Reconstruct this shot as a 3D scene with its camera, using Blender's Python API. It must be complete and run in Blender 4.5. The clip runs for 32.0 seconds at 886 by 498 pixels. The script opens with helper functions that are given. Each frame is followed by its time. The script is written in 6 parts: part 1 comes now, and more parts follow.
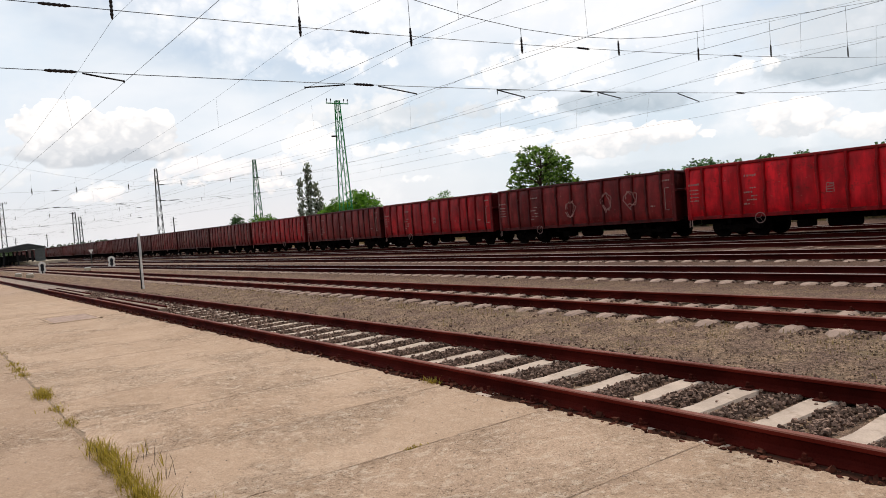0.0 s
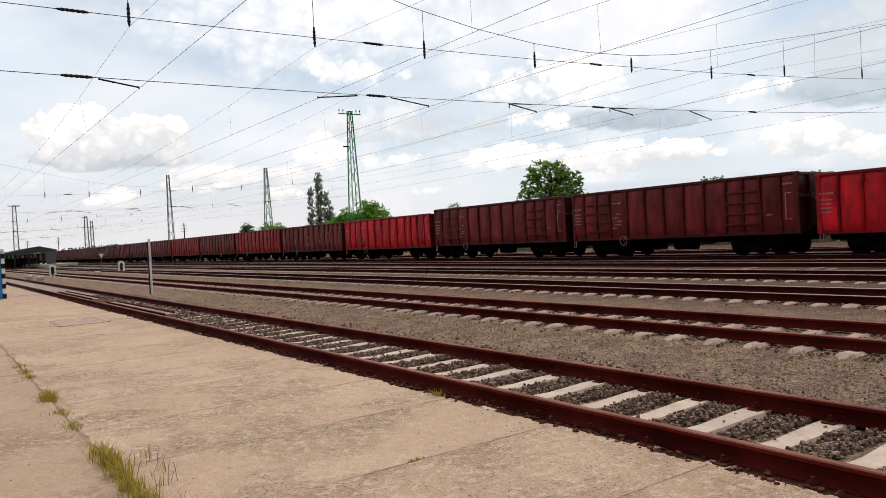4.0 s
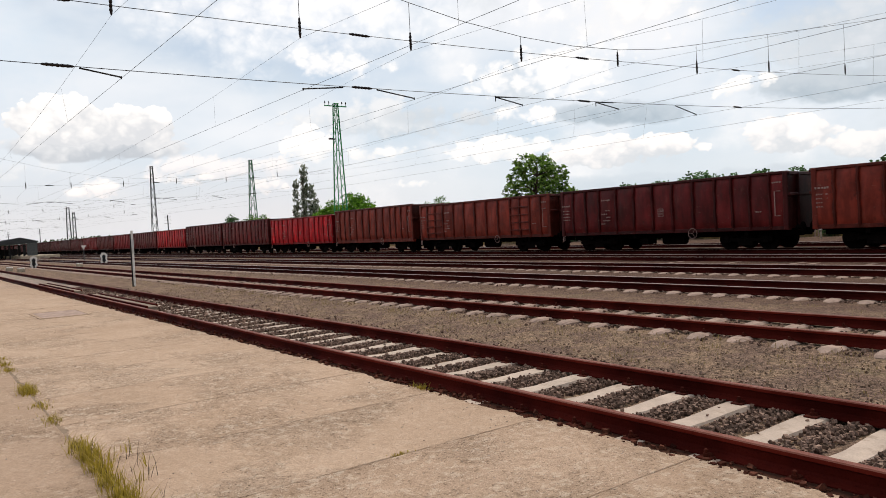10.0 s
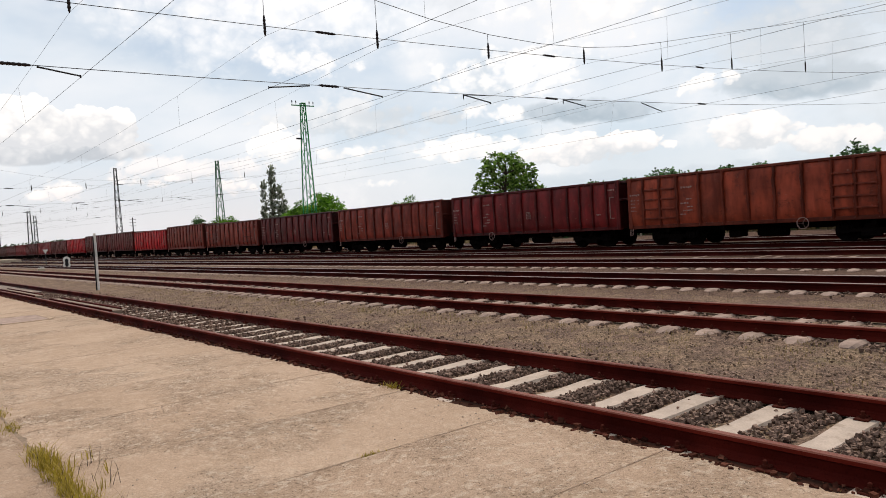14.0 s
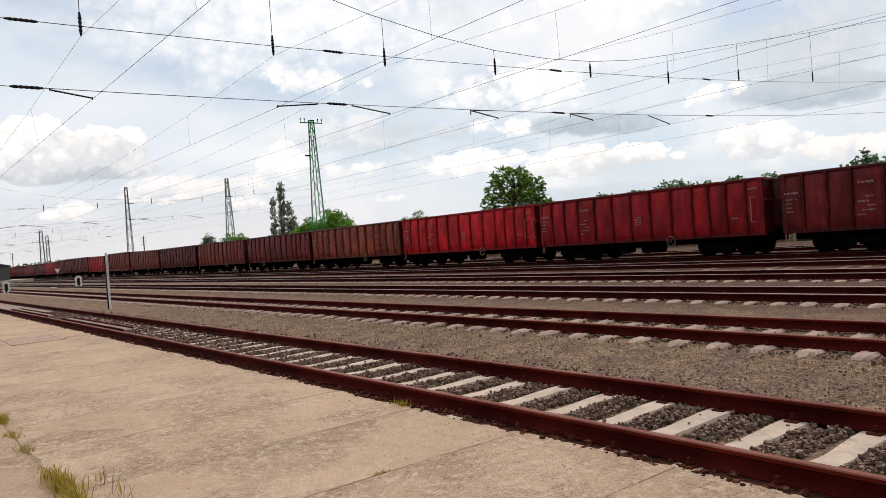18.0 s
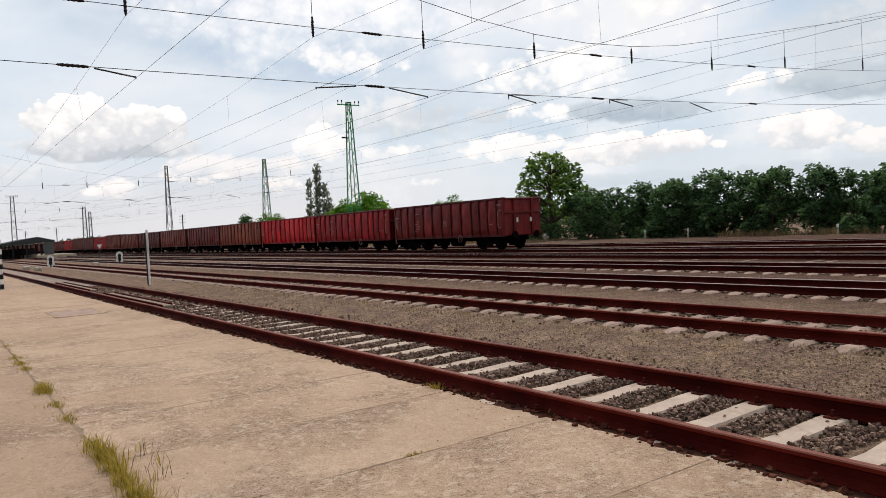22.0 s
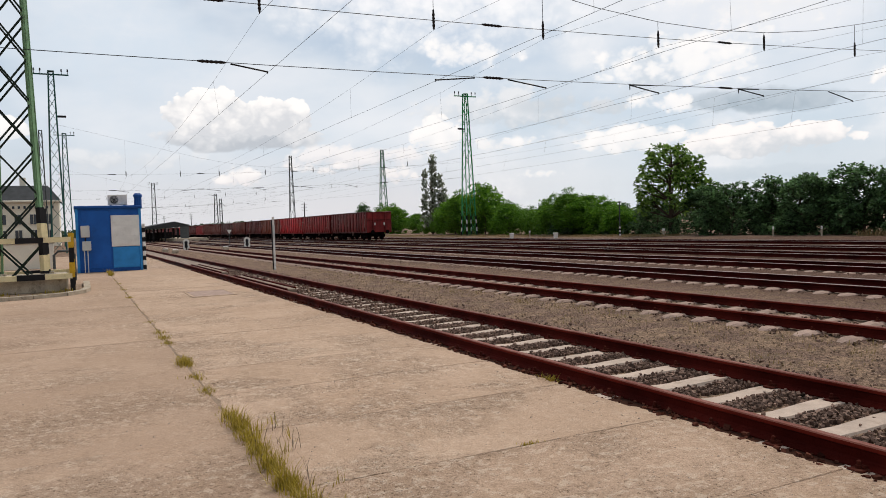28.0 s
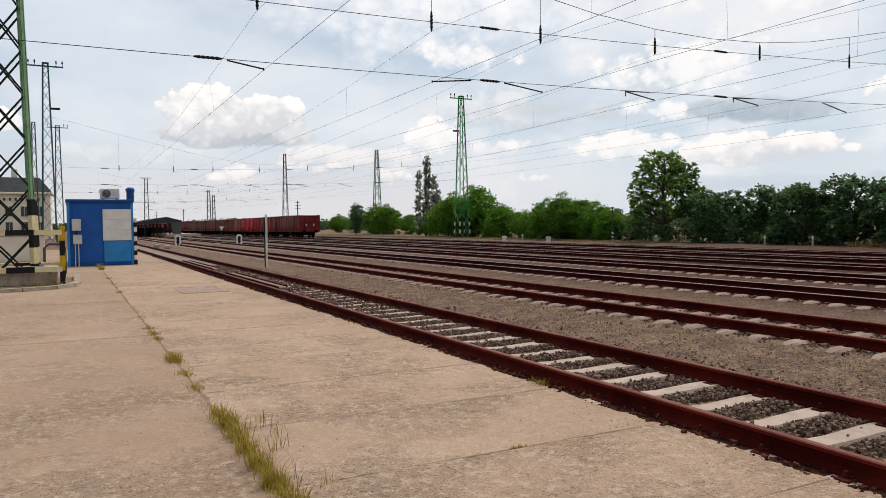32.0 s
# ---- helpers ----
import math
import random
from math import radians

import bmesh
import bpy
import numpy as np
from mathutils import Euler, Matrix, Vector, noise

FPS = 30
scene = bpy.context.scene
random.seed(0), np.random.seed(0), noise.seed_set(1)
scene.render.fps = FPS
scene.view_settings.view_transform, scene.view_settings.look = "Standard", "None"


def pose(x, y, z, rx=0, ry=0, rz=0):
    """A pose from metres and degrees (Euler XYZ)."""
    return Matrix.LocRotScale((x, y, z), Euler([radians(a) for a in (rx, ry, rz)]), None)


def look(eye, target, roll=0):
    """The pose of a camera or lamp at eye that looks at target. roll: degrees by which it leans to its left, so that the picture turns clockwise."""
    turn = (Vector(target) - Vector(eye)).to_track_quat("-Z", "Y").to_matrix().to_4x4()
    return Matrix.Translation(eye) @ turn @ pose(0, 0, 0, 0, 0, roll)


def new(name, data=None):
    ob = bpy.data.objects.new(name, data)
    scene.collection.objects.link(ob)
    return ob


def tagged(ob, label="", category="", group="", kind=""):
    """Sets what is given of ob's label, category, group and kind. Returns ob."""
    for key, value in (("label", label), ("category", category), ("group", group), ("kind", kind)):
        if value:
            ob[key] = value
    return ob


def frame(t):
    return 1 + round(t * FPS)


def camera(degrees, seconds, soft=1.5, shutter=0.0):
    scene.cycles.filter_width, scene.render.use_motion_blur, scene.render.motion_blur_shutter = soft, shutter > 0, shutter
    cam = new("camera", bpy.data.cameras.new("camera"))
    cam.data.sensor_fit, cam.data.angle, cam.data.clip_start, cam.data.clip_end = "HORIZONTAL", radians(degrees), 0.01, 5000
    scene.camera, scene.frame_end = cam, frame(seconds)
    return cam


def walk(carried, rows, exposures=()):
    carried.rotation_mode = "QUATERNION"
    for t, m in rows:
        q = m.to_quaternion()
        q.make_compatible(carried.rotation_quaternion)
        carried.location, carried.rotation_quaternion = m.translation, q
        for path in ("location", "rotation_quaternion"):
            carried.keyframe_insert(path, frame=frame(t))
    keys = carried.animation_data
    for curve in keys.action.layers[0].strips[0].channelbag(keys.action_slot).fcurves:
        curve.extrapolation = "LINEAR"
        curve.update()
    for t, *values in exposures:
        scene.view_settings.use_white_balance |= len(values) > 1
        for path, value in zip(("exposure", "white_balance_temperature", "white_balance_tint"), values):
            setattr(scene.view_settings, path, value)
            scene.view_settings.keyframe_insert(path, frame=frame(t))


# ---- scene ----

# The camera is held by hand at eye height on the loading apron; rows of seconds, place, yaw, pitch and roll.
PATH = [
    (0, 0.050, -0.036, 1.714, -35.98, -2.02, -4.45), (0.5, 0.050, -0.052, 1.707, -35.95, -2.13, -4.42), (1, 0.053, -0.016, 1.710, -36.56, -2.05, -4.20),
    (1.5, 0.057, -0.035, 1.710, -36.66, -2.16, -4.16), (2, 0.044, -0.052, 1.722, -36.98, -2.24, -3.70), (2.5, 0.033, -0.060, 1.719, -36.28, -1.73, -3.25),
    (3, 0.033, -0.048, 1.720, -35.93, -1.55, -3.04), (3.5, 0.044, -0.039, 1.708, -35.30, -1.01, -3.04), (5.5, 0.089, 0.004, 1.718, -35.73, -1.13, -3.50),
    (6, 0.093, -0.003, 1.699, -35.23, -0.65, -4.06), (6.5, 0.093, 0.005, 1.704, -35.63, -0.96, -3.68), (7, 0.086, 0.010, 1.711, -35.52, -0.85, -3.07),
    (7.5, 0.080, 0.009, 1.707, -35.90, -1.05, -2.70), (8, 0.090, 0.006, 1.704, -36.29, -0.56, -2.33), (8.5, 0.058, -0.016, 1.716, -36.21, -0.45, -2.24),
    (9, 0.067, -0.014, 1.711, -35.99, -1.19, -2.47), (9.5, 0.072, -0.007, 1.705, -36.27, -1.41, -2.79), (10, 0.089, 0.002, 1.708, -36.46, -1.60, -2.86),
    (10.5, 0.094, -0.015, 1.702, -36.87, -1.95, -2.97), (11, 0.099, 0.014, 1.699, -39.11, -2.54, -2.27), (11.5, 0.088, -0.017, 1.718, -39.53, -3.49, -2.13),
    (12, 0.103, -0.019, 1.716, -37.67, -2.25, -2.57), (12.5, 0.135, 0.020, 1.696, -37.43, -2.37, -2.84), (13, 0.153, 0.019, 1.690, -37.25, -2.11, -3.26),
    (13.5, 0.144, 0.040, 1.680, -37.96, -2.03, -3.18), (14, 0.142, 0.053, 1.680, -38.79, -1.80, -3.58), (14.5, 0.147, 0.029, 1.692, -39.21, -1.73, -4.45),
    (16.5, 0.143, 0.032, 1.712, -38.16, -1.07, -4.09), (17, 0.095, -0.039, 1.706, -37.47, -0.74, -4.20), (17.5, 0.133, 0.026, 1.713, -37.87, -0.50, -4.00),
    (18, 0.125, 0.018, 1.712, -38.14, -0.62, -4.30), (18.5, 0.127, 0.028, 1.707, -38.05, -0.96, -3.26), (19, 0.117, -0.014, 1.716, -37.48, -0.61, -3.57),
    (19.5, 0.102, 0.010, 1.714, -36.47, -1.51, -3.64), (20, 0.139, 0.028, 1.715, -36.48, -1.67, -4.39), (20.5, 0.118, 0.019, 1.711, -36.61, -1.39, -3.64),
    (21, 0.117, 0.025, 1.712, -35.90, -1.51, -3.39), (21.5, 0.125, 0.042, 1.707, -35.74, -1.89, -3.34), (22, 0.109, 0.038, 1.712, -35.43, -1.68, -3.00),
    (22.5, 0.110, 0.043, 1.715, -34.75, -1.23, -3.18), (23, 0.107, 0.032, 1.712, -33.61, -0.65, -3.23), (23.5, 0.082, 0.039, 1.721, -32.18, -0.43, -3.21),
    (24, 0.065, 0.033, 1.719, -29.99, -0.47, -2.86), (24.5, 0.048, 0.056, 1.721, -28.32, -1.58, -2.39), (25, 0.033, 0.020, 1.708, -26.74, -1.76, -2.79),
    (25.5, -0.004, -0.005, 1.722, -26.32, -1.48, -2.34), (27.5, 0.023, 0.015, 1.720, -26.95, -1.96, -1.70), (28, 0.007, -0.005, 1.716, -26.58, -1.98, -1.89),
    (28.5, 0.004, 0.004, 1.725, -26.50, -1.93, -2.03), (29, -0.004, -0.005, 1.720, -25.79, -2.19, -2.25), (29.5, -0.003, -0.001, 1.715, -25.77, -2.51, -2.22),
    (30, 0.000, 0.000, 1.714, -26.22, -2.49, -2.41), (30.5, 0.003, 0.019, 1.727, -26.86, -2.40, -1.81), (31, -0.002, -0.003, 1.715, -27.27, -2.09, -1.39),
    (31.5, -0.035, -0.042, 1.720, -27.51, -1.57, -0.32), (32, 0.005, 0.004, 1.715, -27.17, -1.86, -0.57),
]


def held(x, y, z, yaw, pitch, roll):
    """The pose of a camera from its place and its yaw (to the left of +y), pitch and roll in degrees."""
    a, b = radians(yaw), radians(pitch)
    ahead = Vector((-math.sin(a) * math.cos(b), math.cos(a) * math.cos(b), math.sin(b)))
    eye = Vector((x, y, z))
    return look(eye, eye + 10 * ahead, roll)


cam = camera(62.66, 32.0, soft=0.9, shutter=0.1)
walk(cam, [(t, held(*row)) for t, *row in PATH], exposures=[(0, 0.02, 6720, 12), (6, -0.03, 6720, 12), (14, -0.04, 6720, 12), (20, -0.06, 6700, 12), (24, -0.14, 6640, 12), (32, -0.17, 6620, 12)])

# ---- world and sun ----
SUN_AZ, SUN_EL = 62.0, 56.0  # degrees from +y towards +x, and above the horizon
world = bpy.data.worlds.new("sky")
scene.world = world
world.use_nodes = True
wt = world.node_tree
wt.nodes.clear()


def wn(kind, **props):
    n = wt.nodes.new(kind)
    for key, value in props.items():
        if key == "operation":
            n.operation = value
        elif key == "data_type":
            n.data_type = value
        elif key == "blend_type":
            n.blend_type = value
        elif key == "sky_type":
            n.sky_type = value
    return n


def wmath(op, a, b=None, c=None):
    n = wn("ShaderNodeMath", operation=op)
    for i, v in enumerate((a, b, c)):
        if v is None:
            continue
        if isinstance(v, (int, float)):
            n.inputs[i].default_value = v
        else:
            wt.links.new(v, n.inputs[i])
    return n.outputs[0]


def wmix(fac, a, b):
    n = wn("ShaderNodeMix", data_type="RGBA")
    for i, v in ((0, fac), (6, a), (7, b)):
        if isinstance(v, (int, float, tuple)):
            n.inputs[i].default_value = v if not isinstance(v, tuple) else (*v, 1)
        else:
            wt.links.new(v, n.inputs[i])
    return n.outputs[2]


def wnoise(vec, scale, detail=6, rough=0.55):
    n = wn("ShaderNodeTexNoise")
    wt.links.new(vec, n.inputs["Vector"])
    n.inputs["Scale"].default_value = scale
    n.inputs["Detail"].default_value = detail
    n.inputs["Roughness"].default_value = rough
    return n.outputs["Fac"]


def wstep(v, lo, hi):
    n = wn("ShaderNodeMapRange")
    n.interpolation_type = "SMOOTHSTEP"
    wt.links.new(v, n.inputs[0])
    n.inputs[1].default_value, n.inputs[2].default_value = lo, hi
    n.inputs[3].default_value, n.inputs[4].default_value = 0.0, 1.0
    return n.outputs[0]


sky = wn("ShaderNodeTexSky", sky_type="NISHITA")
sky.sun_disc = False
sky.sun_elevation, sky.sun_rotation = radians(SUN_EL), radians(SUN_AZ)
dim = wn("ShaderNodeVectorMath", operation="SCALE")
dim.inputs["Scale"].default_value = 0.10
wt.links.new(sky.outputs[0], dim.inputs[0])
where = wn("ShaderNodeTexCoord").outputs["Generated"]
axes = wn("ShaderNodeSeparateXYZ")
wt.links.new(where, axes.inputs[0])
wx, wy, wz = axes.outputs
azimuth = wmath("MULTIPLY", wmath("ARCTAN2", wx, wy), 57.2958)
height = wmath("MULTIPLY", wmath("ARCSINE", wz), 57.2958)
flat = wn("ShaderNodeCombineXYZ")
wt.links.new(wmath("MULTIPLY", azimuth, 0.02), flat.inputs[0])
wt.links.new(wmath("MULTIPLY", height, 0.045), flat.inputs[1])
even = wn("ShaderNodeCombineXYZ")
wt.links.new(wmath("MULTIPLY", azimuth, 0.1), even.inputs[0])
wt.links.new(wmath("MULTIPLY", height, 0.12), even.inputs[1])
bent = wn("ShaderNodeVectorMath", operation="ADD")
wt.links.new(even.outputs[0], bent.inputs[0])
warp = wn("ShaderNodeTexNoise")
warp.inputs["Scale"].default_value = 7.0
warp.inputs["Detail"].default_value = 4
wt.links.new(even.outputs[0], warp.inputs["Vector"])
shift = wn("ShaderNodeVectorMath", operation="SCALE")
shift.inputs["Scale"].default_value = 0.12
wt.links.new(warp.outputs["Color"], shift.inputs[0])
wt.links.new(shift.outputs[0], bent.inputs[1])


def wheaps(scale, smooth):
    n = wn("ShaderNodeTexVoronoi")
    n.feature = "SMOOTH_F1"
    n.inputs["Scale"].default_value = scale
    n.inputs["Smoothness"].default_value = smooth
    wt.links.new(bent.outputs[0], n.inputs["Vector"])
    return wmath("SUBTRACT", 0.44, n.outputs["Distance"])


veil_noise = wnoise(flat.outputs[0], 2.2, 5, 0.5)
edge_noise = wnoise(even.outputs[0], 2.2, 9, 0.58)
streaks = wnoise(flat.outputs[0], 9.0, 7, 0.6)
puffs = wmath("ADD", wmath("MULTIPLY", wheaps(5.0, 0.3), 0.75), wmath("ADD", wmath("MULTIPLY", wheaps(11.0, 0.25), 0.42), wmath("MULTIPLY", wheaps(24.0, 0.2), 0.22)))
rags = wmath("SUBTRACT", edge_noise, 0.5)
wisps = wmath("SUBTRACT", streaks, 0.5)

# A thin bright veil over pale blue, whiter towards the horizon and thicker high up.
low = wstep(height, 26.0, 0.0)
veil = wstep(wmath("ADD", veil_noise, wmath("MULTIPLY", low, 0.16)), 0.38, 0.60)
veil = wmath("ADD", wmath("MULTIPLY", veil, 0.40), 0.52)
tone = wmix(wstep(veil_noise, 0.32, 0.70), (0.60, 0.71, 0.81), (0.88, 0.91, 0.945))
colour = wmix(veil, dim.outputs[0], tone)
# Haze near the ground has a faint warm tinge.
colour = wmix(wmath("MULTIPLY", wstep(height, 7.5, 1.0), 0.8), colour, wmix(wstep(azimuth, 22.0, 44.0), (0.75, 0.745, 0.765), (0.68, 0.75, 0.805)))


# Thin drifting cloud mottles it everywhere, whiter and greyer by turns.
mottle = wnoise(even.outputs[0], 1.1, 8, 0.55)
colour = wmix(wmath("MULTIPLY", wstep(mottle, 0.50, 0.68), wmath("ADD", 0.15, wmath("MULTIPLY", wstep(azimuth, 17.0, 32.0), 0.45))), colour, (0.96, 0.965, 0.97))
colour = wmix(wmath("MULTIPLY", wstep(mottle, 0.46, 0.30), wmath("MULTIPLY", wstep(azimuth, 14.0, 40.0), 0.65)), colour, (0.64, 0.70, 0.75))


def cloud(colour, az, el, half_w, half_h, top, base, ragged=1.0, soft=0.35, amount=1.0, lean=0.0):
    """A heap of cloud: cauliflower tops that catch the light, a flatter and greyer base."""
    u = wmath("DIVIDE", wmath("SUBTRACT", azimuth, az), half_w)
    v = wmath("DIVIDE", wmath("SUBTRACT", height, el), half_h)
    v = wmath("SUBTRACT", v, wmath("MULTIPLY", u, lean))
    below = wmath("MAXIMUM", wmath("MULTIPLY", v, -1.0), 0.0)
    r = wmath("ADD", wmath("MULTIPLY", u, u), wmath("ADD", wmath("MULTIPLY", v, v), wmath("MULTIPLY", below, 0.35)))
    lumps = wmath("ADD", wmath("MULTIPLY", puffs, 1.7 * ragged), wmath("ADD", wmath("MULTIPLY", rags, 2.3 * ragged), wmath("MULTIPLY", wisps, 1.4 * ragged)))
    body = wmath("ADD", wmath("SUBTRACT", 1.1, r), lumps)
    mask = wmath("MULTIPLY", wstep(body, 0.0, soft), amount)
    shade = wmath("ADD", wmath("MULTIPLY", puffs, 1.7), wmath("ADD", wmath("MULTIPLY", rags, 1.6), wmath("MULTIPLY", wisps, 1.2)))
    lit = wstep(wmath("ADD", v, shade), -0.9, 0.55)
    return wmix(mask, colour, wmix(lit, base, top))


WHITE, PALE, GREY, BLUE_GREY = (1.03, 1.02, 1.0), (0.84, 0.865, 0.885), (0.60, 0.67, 0.73), (0.41, 0.50, 0.575)
WARM, SMOKE = (1.02, 0.995, 0.975), (0.68, 0.725, 0.765)
for spec in (
    # broad veils: bright overhead, grey towards the sun's side
    (27.0, 17.0, 15.0, 7.0, (1.0, 1.01, 1.02), (0.95, 0.975, 0.995), 0.5, 1.3, 0.9),
    (52.0, 16.0, 9.0, 3.4, WHITE, PALE, 0.8, 1.0, 0.75),
    (67.0, 12.0, 9.0, 5.0, (0.68, 0.73, 0.78), (0.53, 0.60, 0.66), 0.7, 1.2, 0.85),
    (3.0, 13.0, 10.0, 6.0, (0.64, 0.755, 0.865), (0.64, 0.755, 0.865), 0.4, 1.4, 0.7),
    (33.0, 8.6, 8.5, 1.9, PALE, GREY, 0.9, 0.7, 0.85),
    (20.0, 5.2, 7.0, 1.3, (0.97, 0.945, 0.935), (0.80, 0.80, 0.82), 0.9, 0.8, 0.8),
    (3.0, 5.3, 6.0, 1.0, PALE, SMOKE, 0.9, 0.9, 0.7),
    # flat grey undersides
    (50.6, 8.0, 6.2, 1.15, (0.53, 0.61, 0.68), BLUE_GREY, 0.45, 0.7, 0.95, -0.35),
    (65.6, 8.4, 7.0, 1.6, (0.56, 0.63, 0.69), BLUE_GREY, 0.45, 0.8, 0.95, -0.2),
    (35.5, 8.9, 3.6, 1.0, SMOKE, GREY, 0.7, 0.7, 0.8),
    (39.6, 8.4, 1.8, 0.7, SMOKE, GREY, 0.9, 0.6, 0.8),
    (62.5, 2.6, 9.0, 0.9, GREY, GREY, 0.5, 0.9, 0.8),
    (50.0, 2.8, 9.0, 0.8, (0.62, 0.70, 0.765), (0.56, 0.65, 0.72), 0.5, 0.9, 0.8),
    # bright heaps
    (45.5, 11.2, 6.5, 2.4, WHITE, (0.93, 0.95, 0.965), 1.1, 0.9, 0.85),
    (43.3, 8.5, 2.6, 1.2, WHITE, (0.95, 0.96, 0.97), 1.1, 0.7, 0.9),
    (59.2, 9.1, 2.2, 0.8, WHITE, PALE, 1.3, 0.7, 0.9, 0.5),
    (29.0, 12.8, 5.2, 1.6, WHITE, (0.93, 0.95, 0.97), 1.3, 1.1, 0.75),
    (26.8, 6.8, 2.5, 1.6, WHITE, PALE, 1.2, 0.6, 0.9),
    (31.0, 6.1, 3.4, 0.8, WHITE, PALE, 1.2, 0.8, 0.85),
    (41.5, 5.9, 4.2, 1.2, WHITE, PALE, 1.0, 0.7, 0.9),
    (50.5, 5.2, 5.6, 1.35, WARM, SMOKE, 0.75, 0.3, 1.0),
    (54.0, 5.4, 1.9, 1.1, WARM, SMOKE, 0.7, 0.22, 1.0),
    (62.2, 5.4, 3.2, 1.7, WARM, SMOKE, 0.75, 0.3, 0.95),
    (67.5, 4.2, 4.2, 1.2, (0.97, 0.95, 0.93), SMOKE, 0.75, 0.4, 0.9),
    (34.9, 3.6, 2.3, 0.45, WHITE, PALE, 1.3, 1.0, 0.85),
    (11.6, 3.9, 2.3, 0.9, WARM, (0.84, 0.82, 0.825), 1.3, 0.9, 0.9),
    (17.5, 4.6, 2.2, 0.8, WARM, (0.86, 0.84, 0.84), 1.4, 1.0, 0.85),
    (22.5, 4.1, 2.4, 0.9, WARM, (0.86, 0.84, 0.84), 1.4, 1.0, 0.85),
    (-4.0, 7.3, 2.0, 0.9, WHITE, PALE, 0.8, 0.3, 0.95),
    # the one standing clear in the blue: a grey base and two crisp lobes
    (11.4, 6.9, 6.4, 1.25, (0.80, 0.82, 0.84), (0.53, 0.575, 0.625), 0.45, 0.35, 0.95),
    (13.8, 8.3, 3.4, 1.75, WHITE, (0.70, 0.73, 0.765), 0.5, 0.13, 1.0),
    (9.2, 8.7, 3.5, 1.95, WHITE, (0.70, 0.73, 0.765), 0.5, 0.13, 1.0),
):
    colour = cloud(colour, *spec)
# The sky is brightest round the veiled sun and deeper on the side away from it.
toward = wn("ShaderNodeVectorMath", operation="DOT_PRODUCT")
wt.links.new(where, toward.inputs[0])
toward.inputs[1].default_value = (math.sin(radians(SUN_AZ)) * math.cos(radians(SUN_EL)), math.cos(radians(SUN_AZ)) * math.cos(radians(SUN_EL)), math.sin(radians(SUN_EL)))
depth = wn("ShaderNodeVectorMath", operation="SCALE")
wt.links.new(colour, depth.inputs[0])
wt.links.new(wmath("ADD", 0.38, wmath("MULTIPLY", wstep(toward.outputs["Value"], -0.55, 0.38), 0.62)), depth.inputs["Scale"])
colour = depth.outputs[0]
# Below the horizon the world is a plain dull ground tone.
colour = wmix(wstep(height, -0.4, -1.5), colour, (0.22, 0.2, 0.17))
back = wn("ShaderNodeBackground")
back.inputs["Strength"].default_value = 1.12
wt.links.new(colour, back.inputs["Color"])
wout = wn("ShaderNodeOutputWorld")
wt.links.new(back.outputs[0], wout.inputs["Surface"])

sun_data = bpy.data.lights.new("sun", "SUN")
sun_data.energy, sun_data.angle, sun_data.color = 2.3, radians(10), (1.0, 0.93, 0.82)
sun = new("sun", sun_data)
sun_from = Vector((math.sin(radians(SUN_AZ)) * math.cos(radians(SUN_EL)), math.cos(radians(SUN_AZ)) * math.cos(radians(SUN_EL)), math.sin(radians(SUN_EL))))
sun.matrix_world = look(sun_from * 100, (0, 0, 0))

# ---- materials ----


